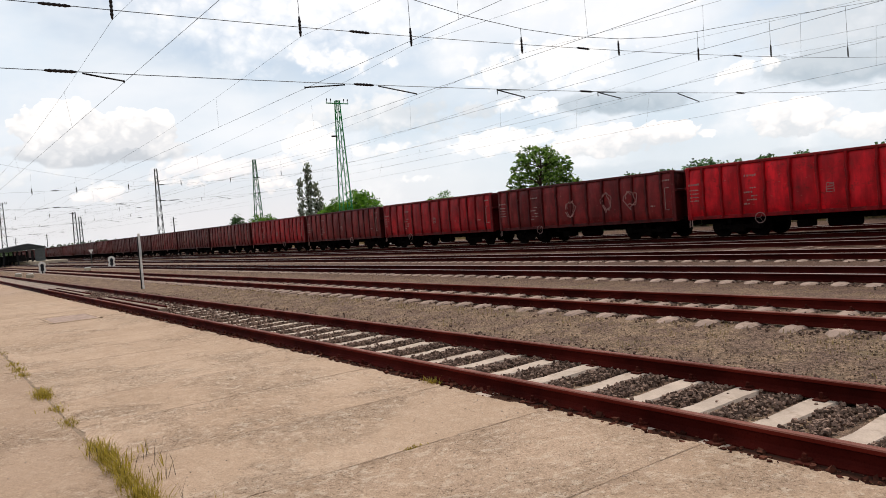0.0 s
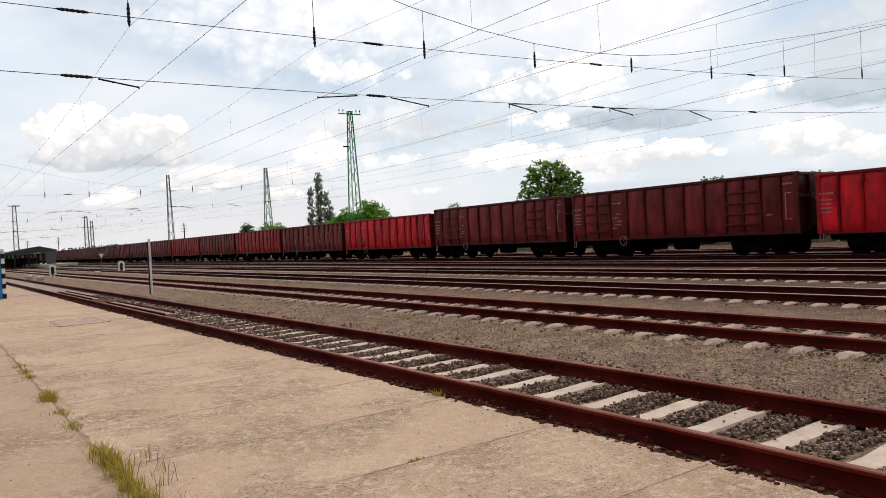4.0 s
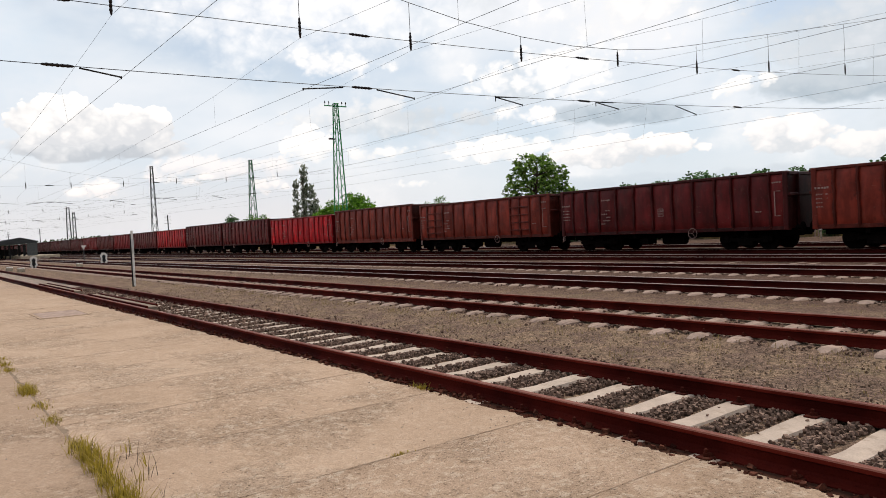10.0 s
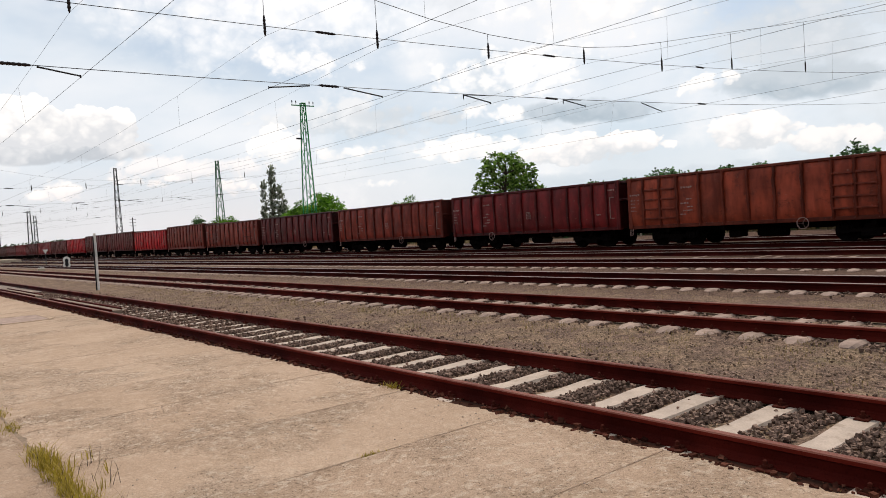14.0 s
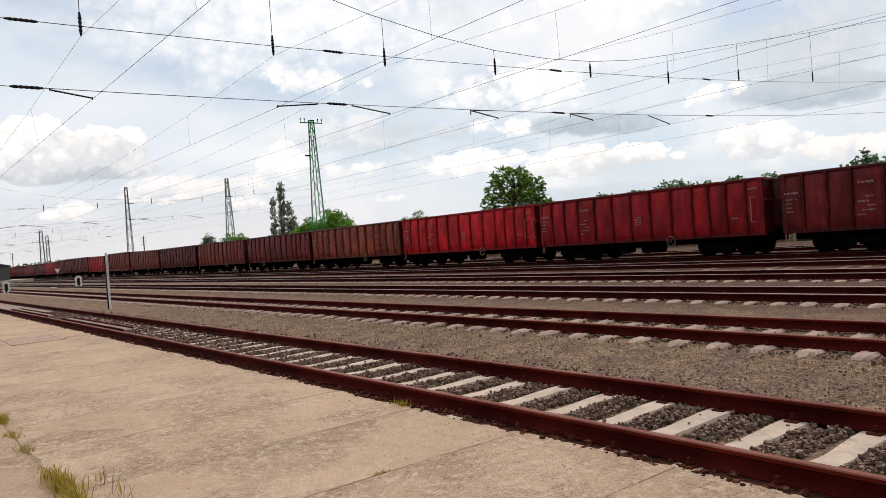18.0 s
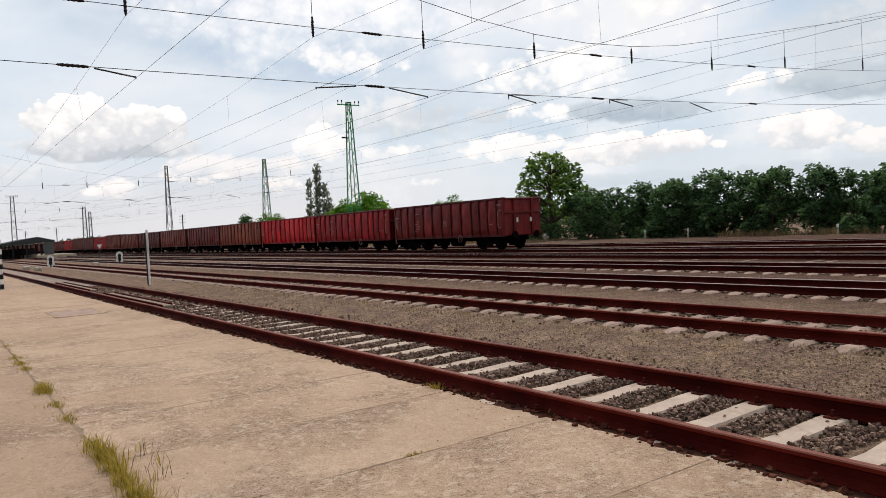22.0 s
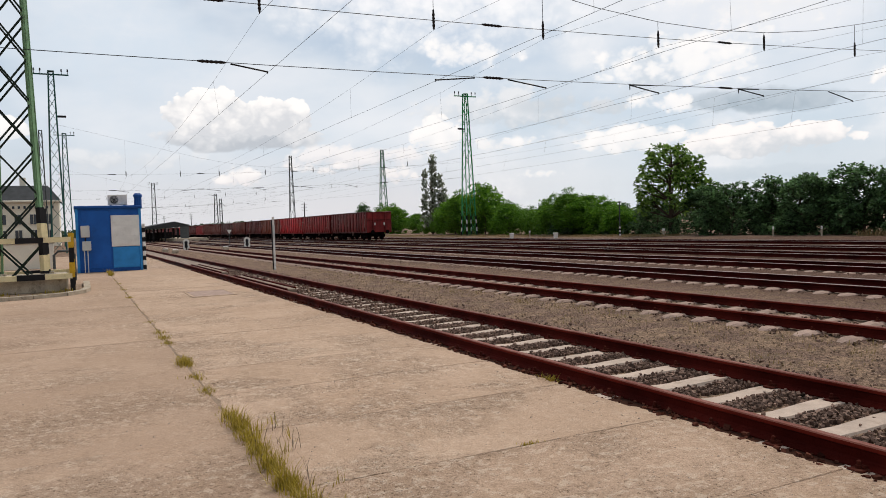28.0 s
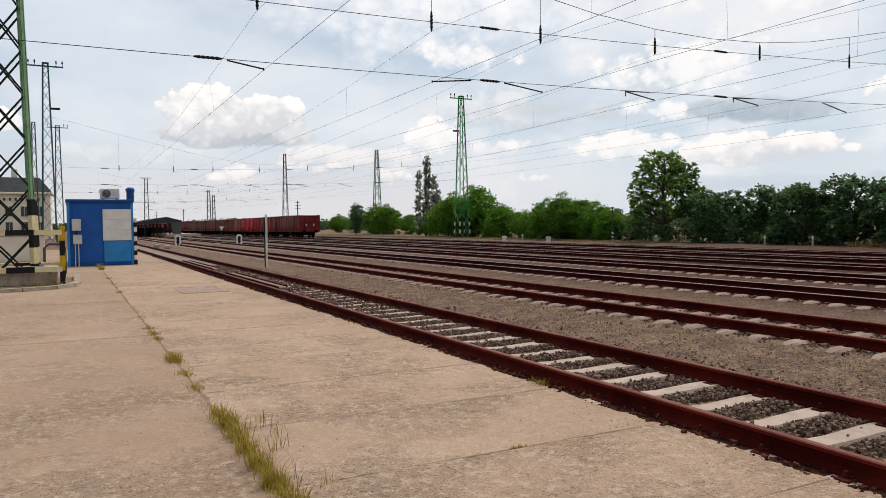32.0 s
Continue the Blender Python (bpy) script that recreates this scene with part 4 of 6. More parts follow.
dry = [(rnd.uniform(6.6, 9.0), 2.5 + 30 * rnd.random() ** 1.6, -0.055, rnd.randint(4, 12), 0.045, 0.10, 0.12) for _ in range(200)]
dry += [(rnd.uniform(8.4, 9.3), 4 + 30 * rnd.random() ** 1.5, -0.05, rnd.randint(5, 16), 0.07, 0.08, 0.1) for _ in range(160)]
dry += [(rnd.uniform(11.6, 13.6), 4 + 40 * rnd.random() ** 1.5, -0.05, rnd.randint(3, 8), 0.05, 0.1, 0.1) for _ in range(120)]
dry += [(4.47, 2 + 12 * rnd.random(), -0.04, 8, 0.05, 0.02, 0.05) for _ in range(14)]
blades("dry_grass", dry, STRAW, "short dry straw-coloured grass in the gravel", 0.005)

# ---- the goods train ----
PITCH, BODY = 13.13, 12.5
TRAIN_X = 30.05
HALF, FLOOR, RIM = 1.45, 1.13, 3.35
RED, CRIMSON, MAROON, BROWN, RUST, DARK = (0.62, 0.010, 0.018), (0.34, 0.010, 0.014), (0.19, 0.016, 0.016), (0.26, 0.036, 0.021), (0.31, 0.054, 0.026), (0.13, 0.012, 0.012)
# From the last wagon forwards: paint and side pattern.
CONSIST = [(MAROON, 0), (CRIMSON, 0), (RED, 0), (RUST, 1), (MAROON, 0), (BROWN, 0), (DARK, 0), (BROWN, 1), (BROWN, 2), (RED, 0), (MAROON, 1), (MAROON, 1), (RED, 0), (MAROON, 3), (CRIMSON, 0), (MAROON, 0), (CRIMSON, 0), (MAROON, 0), (DARK, 0), (MAROON, 0), (DARK, 0), (DARK, 0), (MAROON, 0), (DARK, 0), (DARK, 0), (MAROON, 0), (DARK, 0), (DARK, 0), (MAROON, 0), (DARK, 0), (DARK, 0), (MAROON, 0), (DARK, 0), (DARK, 0)]


# Bays of a side from the rear end forwards, in shares of its length: end, plain bay, double door, six bays, double door, end.
SHARES = (0.062, 0.071, 0.065, 0.065, 0.088, 0.088, 0.088, 0.088, 0.088, 0.088, 0.071, 0.071, 0.067)
EDGES = [-BODY / 2 + BODY * sum(SHARES[:k]) for k in range(len(SHARES) + 1)]
DOOR_BAYS = (2, 3, 10, 11)


def side_panel(w, seed):
    """One bay of the side: sheet bulged outwards by heavy loads, most above the middle, with a few dents."""
    r = random.Random(seed)
    g = Geo()
    n, m = 11, 13
    z0, z1 = FLOOR, RIM - 0.12
    dents = [(r.uniform(0.15, 0.85), r.uniform(0.1, 0.8), r.uniform(-0.03, 0.025), r.uniform(0.02, 0.06)) for _ in range(5)]
    verts = []
    for i in range(n):
        for j in range(m):
            u, v = i / (n - 1), j / (m - 1)
            hold = math.sin(math.pi * u) ** 0.55 * math.sin(math.pi * v ** 0.85) ** 0.4
            b = 0.10 * hold + hold * sum(d * math.exp(-((u - p) ** 2 + (v - q) ** 2) / s) for p, q, d, s in dents)
            verts.append((-b, (u - 0.5) * w, z0 + v * (z1 - z0)))
    faces = [(i * m + j, (i + 1) * m + j, (i + 1) * m + j + 1, i * m + j + 1) for i in range(n - 1) for j in range(m - 1)]
    g.add(verts, faces)
    g.add([(0.05, -w / 2, z0), (0.05, w / 2, z0), (0.05, w / 2, z1), (0.05, -w / 2, z1)], [(0, 1, 2, 3)])
    return g.mesh("side_panel", PAINT, smooth=True)


def side_post(w, deep, low, seed):
    """A pressed post, knocked a little out of line along its height."""
    r = random.Random(seed)
    rows, n = [], 9
    for k in range(n):
        z = low + (RIM - 0.1 - low) * k / (n - 1)
        j = r.uniform(-0.036, 0.036) if 0 < k < n - 1 else 0
        ww = w * r.uniform(0.85, 1.15)
        d = deep * (0.45 if k == 0 else 1.0) + r.uniform(-0.012, 0.012)
        rows += [(0.02, j - ww, z), (-d * 0.6, j - ww * 0.95, z), (-d, j - ww * 0.6, z), (-d, j + ww * 0.6, z), (-d * 0.6, j + ww * 0.95, z), (0.02, j + ww, z)]
    faces = [(i * 6 + k, i * 6 + (k + 1) % 6, (i + 1) * 6 + (k + 1) % 6, (i + 1) * 6 + k) for i in range(n - 1) for k in range(6)]
    faces += [tuple(range(6))[::-1], tuple(range((n - 1) * 6, n * 6))]
    return Geo().add(rows, faces).mesh("side_post", PAINT)


PANELS = {share: [side_panel(BODY * share, 10 * i + k) for k in range(3)] for i, share in enumerate(sorted(set(SHARES)))}
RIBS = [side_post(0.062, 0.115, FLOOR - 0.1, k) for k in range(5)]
RIB_WIDE = Geo().box(-0.10, 0.03, -0.10, 0.10, FLOOR - 0.16, RIM - 0.02, 0.025).mesh("corner_post", PAINT)
g = Geo().box(-0.07, 0.10, -BODY / 2, BODY / 2, RIM - 0.12, RIM, 0.02)
TOP_RAIL = g.mesh("top_rail", PAINT)
g = Geo().box(-0.03, 0.16, -BODY / 2, BODY / 2, FLOOR - 0.26, FLOOR + 0.0, 0.015)
SILL = g.mesh("sill", PAINT)
SILL_BLACK = Geo().box(-0.03, 0.16, -BODY / 2, BODY / 2, FLOOR - 0.16, FLOOR + 0.0, 0.015).mesh("sill", PAINT)
END = Geo().box(-HALF, HALF, -0.03, 0.03, FLOOR - 0.1, RIM - 0.06, 0.01).mesh("end_wall", PAINT)
END_POST = Geo().box(-0.07, 0.07, -0.11, 0.0, FLOOR - 0.2, RIM - 0.06, 0.02).mesh("end_post", PAINT)
END_BEAM = Geo().box(-HALF, HALF, -0.10, 0.0, -0.06, 0.06, 0.02).mesh("end_beam", PAINT)
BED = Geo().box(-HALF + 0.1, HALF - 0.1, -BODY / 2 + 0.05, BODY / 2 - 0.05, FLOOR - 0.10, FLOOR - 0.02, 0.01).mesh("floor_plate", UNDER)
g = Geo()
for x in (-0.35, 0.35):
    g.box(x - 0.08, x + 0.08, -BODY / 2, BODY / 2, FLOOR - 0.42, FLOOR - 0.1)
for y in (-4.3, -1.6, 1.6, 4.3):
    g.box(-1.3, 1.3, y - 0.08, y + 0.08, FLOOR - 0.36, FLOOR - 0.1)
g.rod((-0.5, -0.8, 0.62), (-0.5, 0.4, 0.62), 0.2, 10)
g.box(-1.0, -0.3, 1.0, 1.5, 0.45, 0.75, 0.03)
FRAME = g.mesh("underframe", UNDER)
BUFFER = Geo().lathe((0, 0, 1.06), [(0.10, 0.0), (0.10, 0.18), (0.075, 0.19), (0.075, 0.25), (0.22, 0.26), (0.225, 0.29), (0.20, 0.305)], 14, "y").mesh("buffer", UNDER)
g = Geo()
for x in (-1, 1):
    g.box(x * 1.0 - 0.06, x * 1.0 + 0.06, -1.15, 1.15, 0.50, 0.66, 0.02)
    g.box(x * 1.0 - 0.07, x * 1.0 + 0.07, -0.35, 0.35, 0.34, 0.62, 0.03)
    for y in (-0.9, 0.9):
        g.box(x * 1.0 - 0.1, x * 1.0 + 0.1, y - 0.16, y + 0.16, 0.44, 0.78, 0.04)
        for d in (-0.24, 0.24):
            g.lathe((x * 1.0, y + d, 0.5), [(0.075, 0), (0.075, 0.26)], 8)
g.box(-1.0, 1.0, -0.25, 0.25, 0.5, 0.8, 0.03)
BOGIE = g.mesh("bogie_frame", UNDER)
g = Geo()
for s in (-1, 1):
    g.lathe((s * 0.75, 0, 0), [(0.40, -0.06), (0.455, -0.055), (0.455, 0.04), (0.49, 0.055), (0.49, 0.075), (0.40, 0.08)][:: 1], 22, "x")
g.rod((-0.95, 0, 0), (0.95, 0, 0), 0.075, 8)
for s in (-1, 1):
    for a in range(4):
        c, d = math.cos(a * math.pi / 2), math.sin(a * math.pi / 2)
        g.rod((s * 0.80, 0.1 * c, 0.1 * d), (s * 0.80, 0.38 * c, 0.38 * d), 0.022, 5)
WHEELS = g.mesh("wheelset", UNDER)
g = Geo().ring((0, 0, 0), 0.22, 0.013, 22, "x")
for a in range(3):
    b = a * 2 * math.pi / 3
    g.rod((0, 0, 0), (0, 0.2 * math.cos(b), 0.2 * math.sin(b)), 0.006, 5)
HANDWHEEL = g.mesh("handbrake_wheel", MARK)
HANDRAIL = Geo().tube([(0.05, -0.2, 1.2), (0, -0.2, 1.2), (0, 0, 1.2), (0, 0, 2.2), (0, -0.2, 2.2), (0.05, -0.2, 2.2)], 0.02, 6).mesh("handrail", MARK)
STUB_RAIL = Geo().tube([(0.04, 0, 0.95), (0, 0, 0.95), (0, 0, 0.7), (0, 0.14, 0.66), (0.04, 0.14, 0.95)], 0.02, 6).mesh("handrail", MARK)
g = Geo()
for a, b in (((-0.15, -0.18), (0.15, -0.16)), ((-0.15, 0.16), (0.15, 0.18)), ((-0.15, -0.18), (-0.13, 0.18)), ((0.13, -0.18), (0.15, 0.18)), ((-0.1, -0.08), (0.1, -0.05)), ((-0.1, 0.02), (0.1, 0.05)), ((-0.1, 0.1), (0.04, 0.13))):
    g.box(-0.004, 0.004, a[0], b[0], a[1], b[1])
PLATE_FRAME = g.mesh("panel_frame", MARK)
BARS = Geo().box(-0.07, -0.0, -BODY * 0.033 + 0.05, BODY * 0.033 - 0.05, -0.035, 0.035, 0.01).mesh("door_bar", PAINT)


def bar_mesh(w, h):
    r, g, y = random.Random(int(w * 100)), Geo(), -w / 2
    while y < w / 2:
        s = r.uniform(0.04, 0.09)
        g.box(-0.004, 0.004, y, y + s, -h / 2 * r.uniform(0.5, 1), h / 2 * r.uniform(0.5, 1))
        y += s + r.uniform(0.02, 0.06)
    return g.mesh("marking", MARK)


MARKS = {key: bar_mesh(*key) for key in ((0.5, 0.11), (0.34, 0.08), (0.26, 0.07), (0.42, 0.07))}
SCRAWL = plain("faded_pink_scrawl", (0.36, 0.17, 0.15), 0.8, spread=0.4, scale=6, grain=40)
GRAFFITI = []
for seed in range(3):
    r = random.Random(seed + 5)
    g = Geo()
    for loop in range(2):
        c = (r.uniform(-0.2, 0.2), r.uniform(-0.1, 0.2))
        pts = []
        for k in range(15):
            a = k / 14 * 2 * math.pi * r.uniform(0.85, 1.0)
            rad = r.uniform(0.22, 0.42)
            pts.append((-0.0, c[0] + rad * math.cos(a), c[1] + rad * 1.25 * math.sin(a)))
        for p, q in zip(pts, pts[1:]):
            g.bar(p, q, 0.012, 0.042)
    GRAFFITI.append(g.mesh("painted_scrawl", SCRAWL))


def wagon(colour, pattern, seed, near):
    r = random.Random(seed)
    names = {RED: "bright red", CRIMSON: "crimson red", MAROON: "dull maroon", BROWN: "brownish red", RUST: "orange-brown rusty", DARK: "dark maroon"}
    extra = {0: "with plain ribbed sides", 1: "with barred door bays", 2: "with a deep sill", 3: "with pale scrawls"}
    root = thing("open_goods_wagon", pose(TRAIN_X, 0, 0), f"{names[colour]} open steel goods wagon {extra[pattern]}", "wagon", "wagons of the goods train")

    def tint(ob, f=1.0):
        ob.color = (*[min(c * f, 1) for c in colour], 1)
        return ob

    tones = [r.uniform(0.8, 1.15) for _ in SHARES]
    for side in (-1, 1):
        turn = pose(side * (HALF - 0.06), 0, 0, 0, 0, 0 if side < 0 else 180)
        flip = 1 if side < 0 else -1
        for b, share in enumerate(SHARES):
            y = (EDGES[b] + EDGES[b + 1]) / 2
            tint(part("side_panel", r.choice(PANELS[share]), root, at=turn @ pose(0, flip * y, 0)), tones[b])
        # Posts take a darker tint that puts their shade into the paint.
        for b in range(1, len(SHARES)):
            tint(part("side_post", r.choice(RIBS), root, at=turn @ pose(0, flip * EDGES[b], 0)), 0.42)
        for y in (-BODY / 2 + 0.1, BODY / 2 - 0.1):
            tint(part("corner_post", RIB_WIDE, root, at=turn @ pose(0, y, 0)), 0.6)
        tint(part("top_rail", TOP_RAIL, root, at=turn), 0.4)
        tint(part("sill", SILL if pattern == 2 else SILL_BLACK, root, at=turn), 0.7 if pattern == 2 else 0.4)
    for s in (-1, 1):
        turn = pose(0, s * (BODY / 2 - 0.02), 0, 0, 0, 0 if s < 0 else 180)
        # Facing ends are tinted near black: the shade between wagons is in their colour.
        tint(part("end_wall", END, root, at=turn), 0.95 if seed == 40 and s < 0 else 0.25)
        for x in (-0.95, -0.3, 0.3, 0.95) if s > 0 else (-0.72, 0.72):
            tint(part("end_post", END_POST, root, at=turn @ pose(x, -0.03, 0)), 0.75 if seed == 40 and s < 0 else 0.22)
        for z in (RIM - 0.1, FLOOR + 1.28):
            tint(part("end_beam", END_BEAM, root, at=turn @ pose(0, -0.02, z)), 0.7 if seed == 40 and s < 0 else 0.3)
        for x in (-0.87, 0.87):
            part("buffer", BUFFER, root, at=pose(x, s * BODY / 2, 0, 0, 0, 0 if s > 0 else 180))
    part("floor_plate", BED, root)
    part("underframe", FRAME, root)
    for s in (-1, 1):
        bogie = part("bogie", BOGIE, root, "near-black two-axle bogie", pose(0, s * 4.1, 0))
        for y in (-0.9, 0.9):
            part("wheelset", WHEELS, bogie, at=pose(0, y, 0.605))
    if near:
        x = -HALF - 0.02
        part("handbrake_wheel", HANDWHEEL, root, "white-rimmed handbrake wheel", pose(x - 0.12, 2.7 if seed in (44, 50, 51, 52, 53, 54) else -1.9, 0.93))
        mid = (EDGES[9] + EDGES[10]) / 2
        rows = [(0.26, 0.07, mid - 0.1, 2.2), (0.34, 0.08, mid + 0.1, 2.02), (0.26, 0.07, mid - 0.15, 1.86), (0.42, 0.07, mid - 0.05, 1.7), (0.26, 0.07, mid + 0.2, 1.54)]
        for w, h, y, z in rows:
            part("marking", MARKS[(w, h)], root, "faded white lettering bar", pose(x - 0.075, y, z))
        part("marking", MARKS[(0.5, 0.11)], root, "faded white lettering bar", pose(x - 0.06, mid, 2.72))
        part("marking", MARKS[(0.5, 0.11)], root, "faded white lettering bar", pose(x - 0.03, BODY / 2 - 0.42, 2.55))
        for i in range(4):
            part("marking", MARKS[(0.42, 0.07)], root, "faded white lettering bar", pose(x - 0.03, BODY / 2 - 0.42, 2.3 - i * 0.16))
        part("marking", MARKS[(0.34, 0.08)], root, "faded white lettering bar", pose(x - 0.03, -BODY / 2 + 0.42, 2.9))
        part("marking", MARKS[(0.26, 0.07)], root, "faded white lettering bar", pose(x - 0.06, EDGES[1] + 0.45, 1.75))
        for y in (-BODY / 2 + 0.7, -BODY / 2 + 0.12) if colour == RED else (-BODY / 2 + 0.5,):
            part("handrail", HANDRAIL, root, "pale bent handrail", pose(x - 0.08, y, 0.35))
        part("handrail", STUB_RAIL, root, "short pale foot-step rail", pose(x - 0.06, BODY / 2 - 0.25, 0))
        if pattern == 0:
            part("panel_frame", PLATE_FRAME, root, "square pale notice frame", pose(x - 0.075, EDGES[7] - 0.55 * r.uniform(0.9, 1.1), 1.95))
    if pattern == 1:
        for b in DOOR_BAYS:
            for z in (1.42, 1.85, 2.28, 2.72):
                tint(part("door_bar", BARS, root, at=pose(-HALF - 0.03, (EDGES[b] + EDGES[b + 1]) / 2, z)), 0.55)
    if pattern == 3:
        for i, y in enumerate((-3.7, -2.3, 0.4)):
            part("painted_scrawl", GRAFFITI[i], root, "pale painted scrawl", pose(-HALF - 0.055, y, 2.0))
    lettering(root)
    return root


def lettering(root):
    for ob in root.children:
        if ob.name.startswith("marking"):
            tagged(ob, kind="stuff")


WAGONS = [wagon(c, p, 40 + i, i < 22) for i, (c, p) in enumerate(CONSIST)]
for i in (10, 11):
    WAGONS[i].scale = (1, 1, 1.06)  # wagons of a taller build
WAGONS[8].scale = (1, 0.9, 1.06)  # a short, tall one
LAMP = Geo().box(-0.07, 0.07, -0.03, 0.03, -0.14, 0.14, 0.02).mesh("tail_plate", WHITE_PAINT)
for x in (-0.55, 0.55):
    part("tail_plate", LAMP, WAGONS[0], "white and red rear end plate", pose(x, -BODY / 2 - 0.14, 1.95))
# Middles of the wagons, measured forwards from the rear end of the last one.
MIDDLES = [6.2, 19.45, 32.35, 45.3, 58.3, 71.8, 85.25, 98.6, 111.4, 123.85, 137.05, 150.1, 163.2]
MIDDLES += [163.2 + PITCH * k for k in range(1, 22)]
# Where the rear end of the last wagon stands, by the second.
TAIL = [(0, -149.3), (3, -123.8), (6, -98.4), (9, -72.4), (13, -38.5), (16, -14.0), (19, 9.9), (20, 17.95), (21, 25.9), (22, 33.6), (23, 40.9), (24, 48.1), (26, 62.2), (28, 75.8), (30, 88.2), (32, 99.4)]

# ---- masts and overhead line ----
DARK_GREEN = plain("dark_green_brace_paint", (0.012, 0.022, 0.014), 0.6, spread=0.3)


def lattice_mast(x, y, h, wb, wt, mat, panels=12, bands=True, arm=True, label="", side=0, brace=0.045, mat2=None, leg_width=0.0):
    """A tapering mast of four angle legs with crossed bracing on every face."""
    root = thing("lattice_mast", pose(x, y, 0), label, "mast", "lattice masts of the overhead line")

    def corner(sx, sy, z):
        w = (wb + (wt - wb) * z / h) / 2
        return Vector((sx * w, sy * w, z))

    brace = max(brace, 0.065) if y > 100 else brace
    t = leg_width or 0.07 + brace * 0.9
    for sx in (-1, 1):
        for sy in (-1, 1):
            g = Geo()
            a, b = corner(sx, sy, 0), corner(sx, sy, h)
            g.bar(a, b, t, 0.018)
            g.bar(a + Vector((-sx * t / 2 + sx * 0.009, -sy * t / 2, 0)), b + Vector((-sx * t / 2 + sx * 0.009, -sy * t / 2, 0)), 0.018, t)
            g.bar(a, b, t * 0.6, t * 0.6)
            leg = part("leg", g.mesh("leg", mat), root)
            if bands:
                n = 5
                for k in range(n):
                    z0, z1 = 0.15 + k * 0.5, 0.15 + (k + 1) * 0.5
                    g = Geo().bar(corner(sx, sy, z0), corner(sx, sy, z1), t + 0.03, t + 0.03)
                    part("band", g.mesh("band", BLACK if k % 2 == 0 else bands), leg, "black band" if k % 2 == 0 else "pale band")
    levels = [h * (1 - (1 - k / panels) ** 1.25) for k in range(panels + 1)]
    for (ax, ay), (bx, by) in (((-1, -1), (1, -1)), ((1, -1), (1, 1)), ((1, 1), (-1, 1)), ((-1, 1), (-1, -1))):
        for k in range(panels):
            z0, z1 = levels[k], levels[k + 1]
            crossed = ((corner(ax, ay, z0), corner(bx, by, z1)), (corner(bx, by, z0), corner(ax, ay, z1)))
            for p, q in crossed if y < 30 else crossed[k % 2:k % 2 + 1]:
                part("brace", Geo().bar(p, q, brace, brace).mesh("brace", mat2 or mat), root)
    part("cap", Geo().box(-wt / 2 - 0.06, wt / 2 + 0.06, -wt / 2 - 0.06, wt / 2 + 0.06, h - 0.02, h + 0.06, 0.01).mesh("cap", mat), root)
    if arm:
        beam = part("crossarm", Geo().box(-1.6, 1.6, -0.06, 0.06, h - 0.35, h - 0.22, 0.01).mesh("crossarm", mat), root)
        for dx in (-1.5, -0.95, 0.95, 1.5):
            part("insulator", Geo().lathe((dx, 0, h - 0.22), [(0.03, 0), (0.03, 0.25), (0.075, 0.27), (0.085, 0.36), (0.05, 0.40), (0.075, 0.42), (0.06, 0.52)], 8).mesh("insulator", PORCELAIN), beam)
    if side:
        part("side_lamp", Geo().box(side * (wt / 2 + 0.15), side * (wt / 2 + 0.95), -0.1, 0.1, h * 0.75, h * 0.75 + 0.2, 0.03).mesh("side_lamp", BLACK), root)
    return root


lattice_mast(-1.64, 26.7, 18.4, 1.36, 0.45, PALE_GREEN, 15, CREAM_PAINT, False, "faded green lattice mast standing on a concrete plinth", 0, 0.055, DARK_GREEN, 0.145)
lattice_mast(45.6, 83.3, 18.4, 1.5, 0.5, GREEN, 13, WHITE_PAINT, True, "green lattice steel mast with black and white foot bands", -1)
lattice_mast(-1.72, 83.3, 18.3, 1.35, 0.5, TEAL, 14, False, True, "grey-green lattice steel mast with a crossarm", 1)
lattice_mast(-1.35, 140.0, 19.2, 1.4, 0.6, TEAL, 9, False, True, "grey lattice steel mast with a crossarm")
lattice_mast(56.7, 140.0, 17.3, 1.7, 0.5, SAGE, 9, WHITE_PAINT, False, "dark green lattice steel mast among bushes")
lattice_mast(52.8, 197.0, 21.6, 1.5, 0.6, STEEL, 10, False, False, "dark lattice steel mast far down the yard")
lattice_mast(22.5, 254.0, 18.0, 1.5, 0.9, STEEL, 9, WHITE_PAINT, True, "dark lattice steel mast beside the platform roof")
lattice_mast(42.0, 254.0, 14.2, 1.4, 0.8, STEEL, 8, False, False, "dark lattice steel mast far down the yard")
lattice_mast(46.0, 268.0, 13.2, 1.1, 0.7, STEEL, 8, False, False, "thin dark lattice steel mast far down the yard")
lattice_mast(-4.9, 140.0, 19.6, 1.0, 0.5, STEEL, 8, False, False, "thin grey lattice steel mast near a building")
for px, py, ph in ((48.5, 170.0, 7.9), (40.0, 300.0, 9.0), (33.0, 330.0, 9.0)):
    pole = thing("line_pole", pose(px, py, 0), "thin dark line pole with short crossarms", "pole", "line poles")
    part("shaft", Geo().rod((0, 0, 0), (0, 0, ph), 0.16, 8, 0.11).mesh("shaft", BLACK), pole)
    for k in (0.4, 1.1, 1.8):
        part("crossarm", Geo().box(-0.7, 0.7, -0.06, 0.06, ph - k - 0.08, ph - k, 0.01).mesh("crossarm", BLACK), pole)


def head_wire(x):
    d = x - 21.5
    if abs(d) < 10:
        return 8.82 + 0.0115 * d * d
    return 9.97 + (abs(d) - 10) * (0.19 if d > 0 else 0.235)


CONTACT = ((4.95, 6.10), (10.2, 6.18), (14.35, 6.16), (19.35, 6.24), (24.9, 6.41), (30.5, 6.47), (36.6, 6.6))
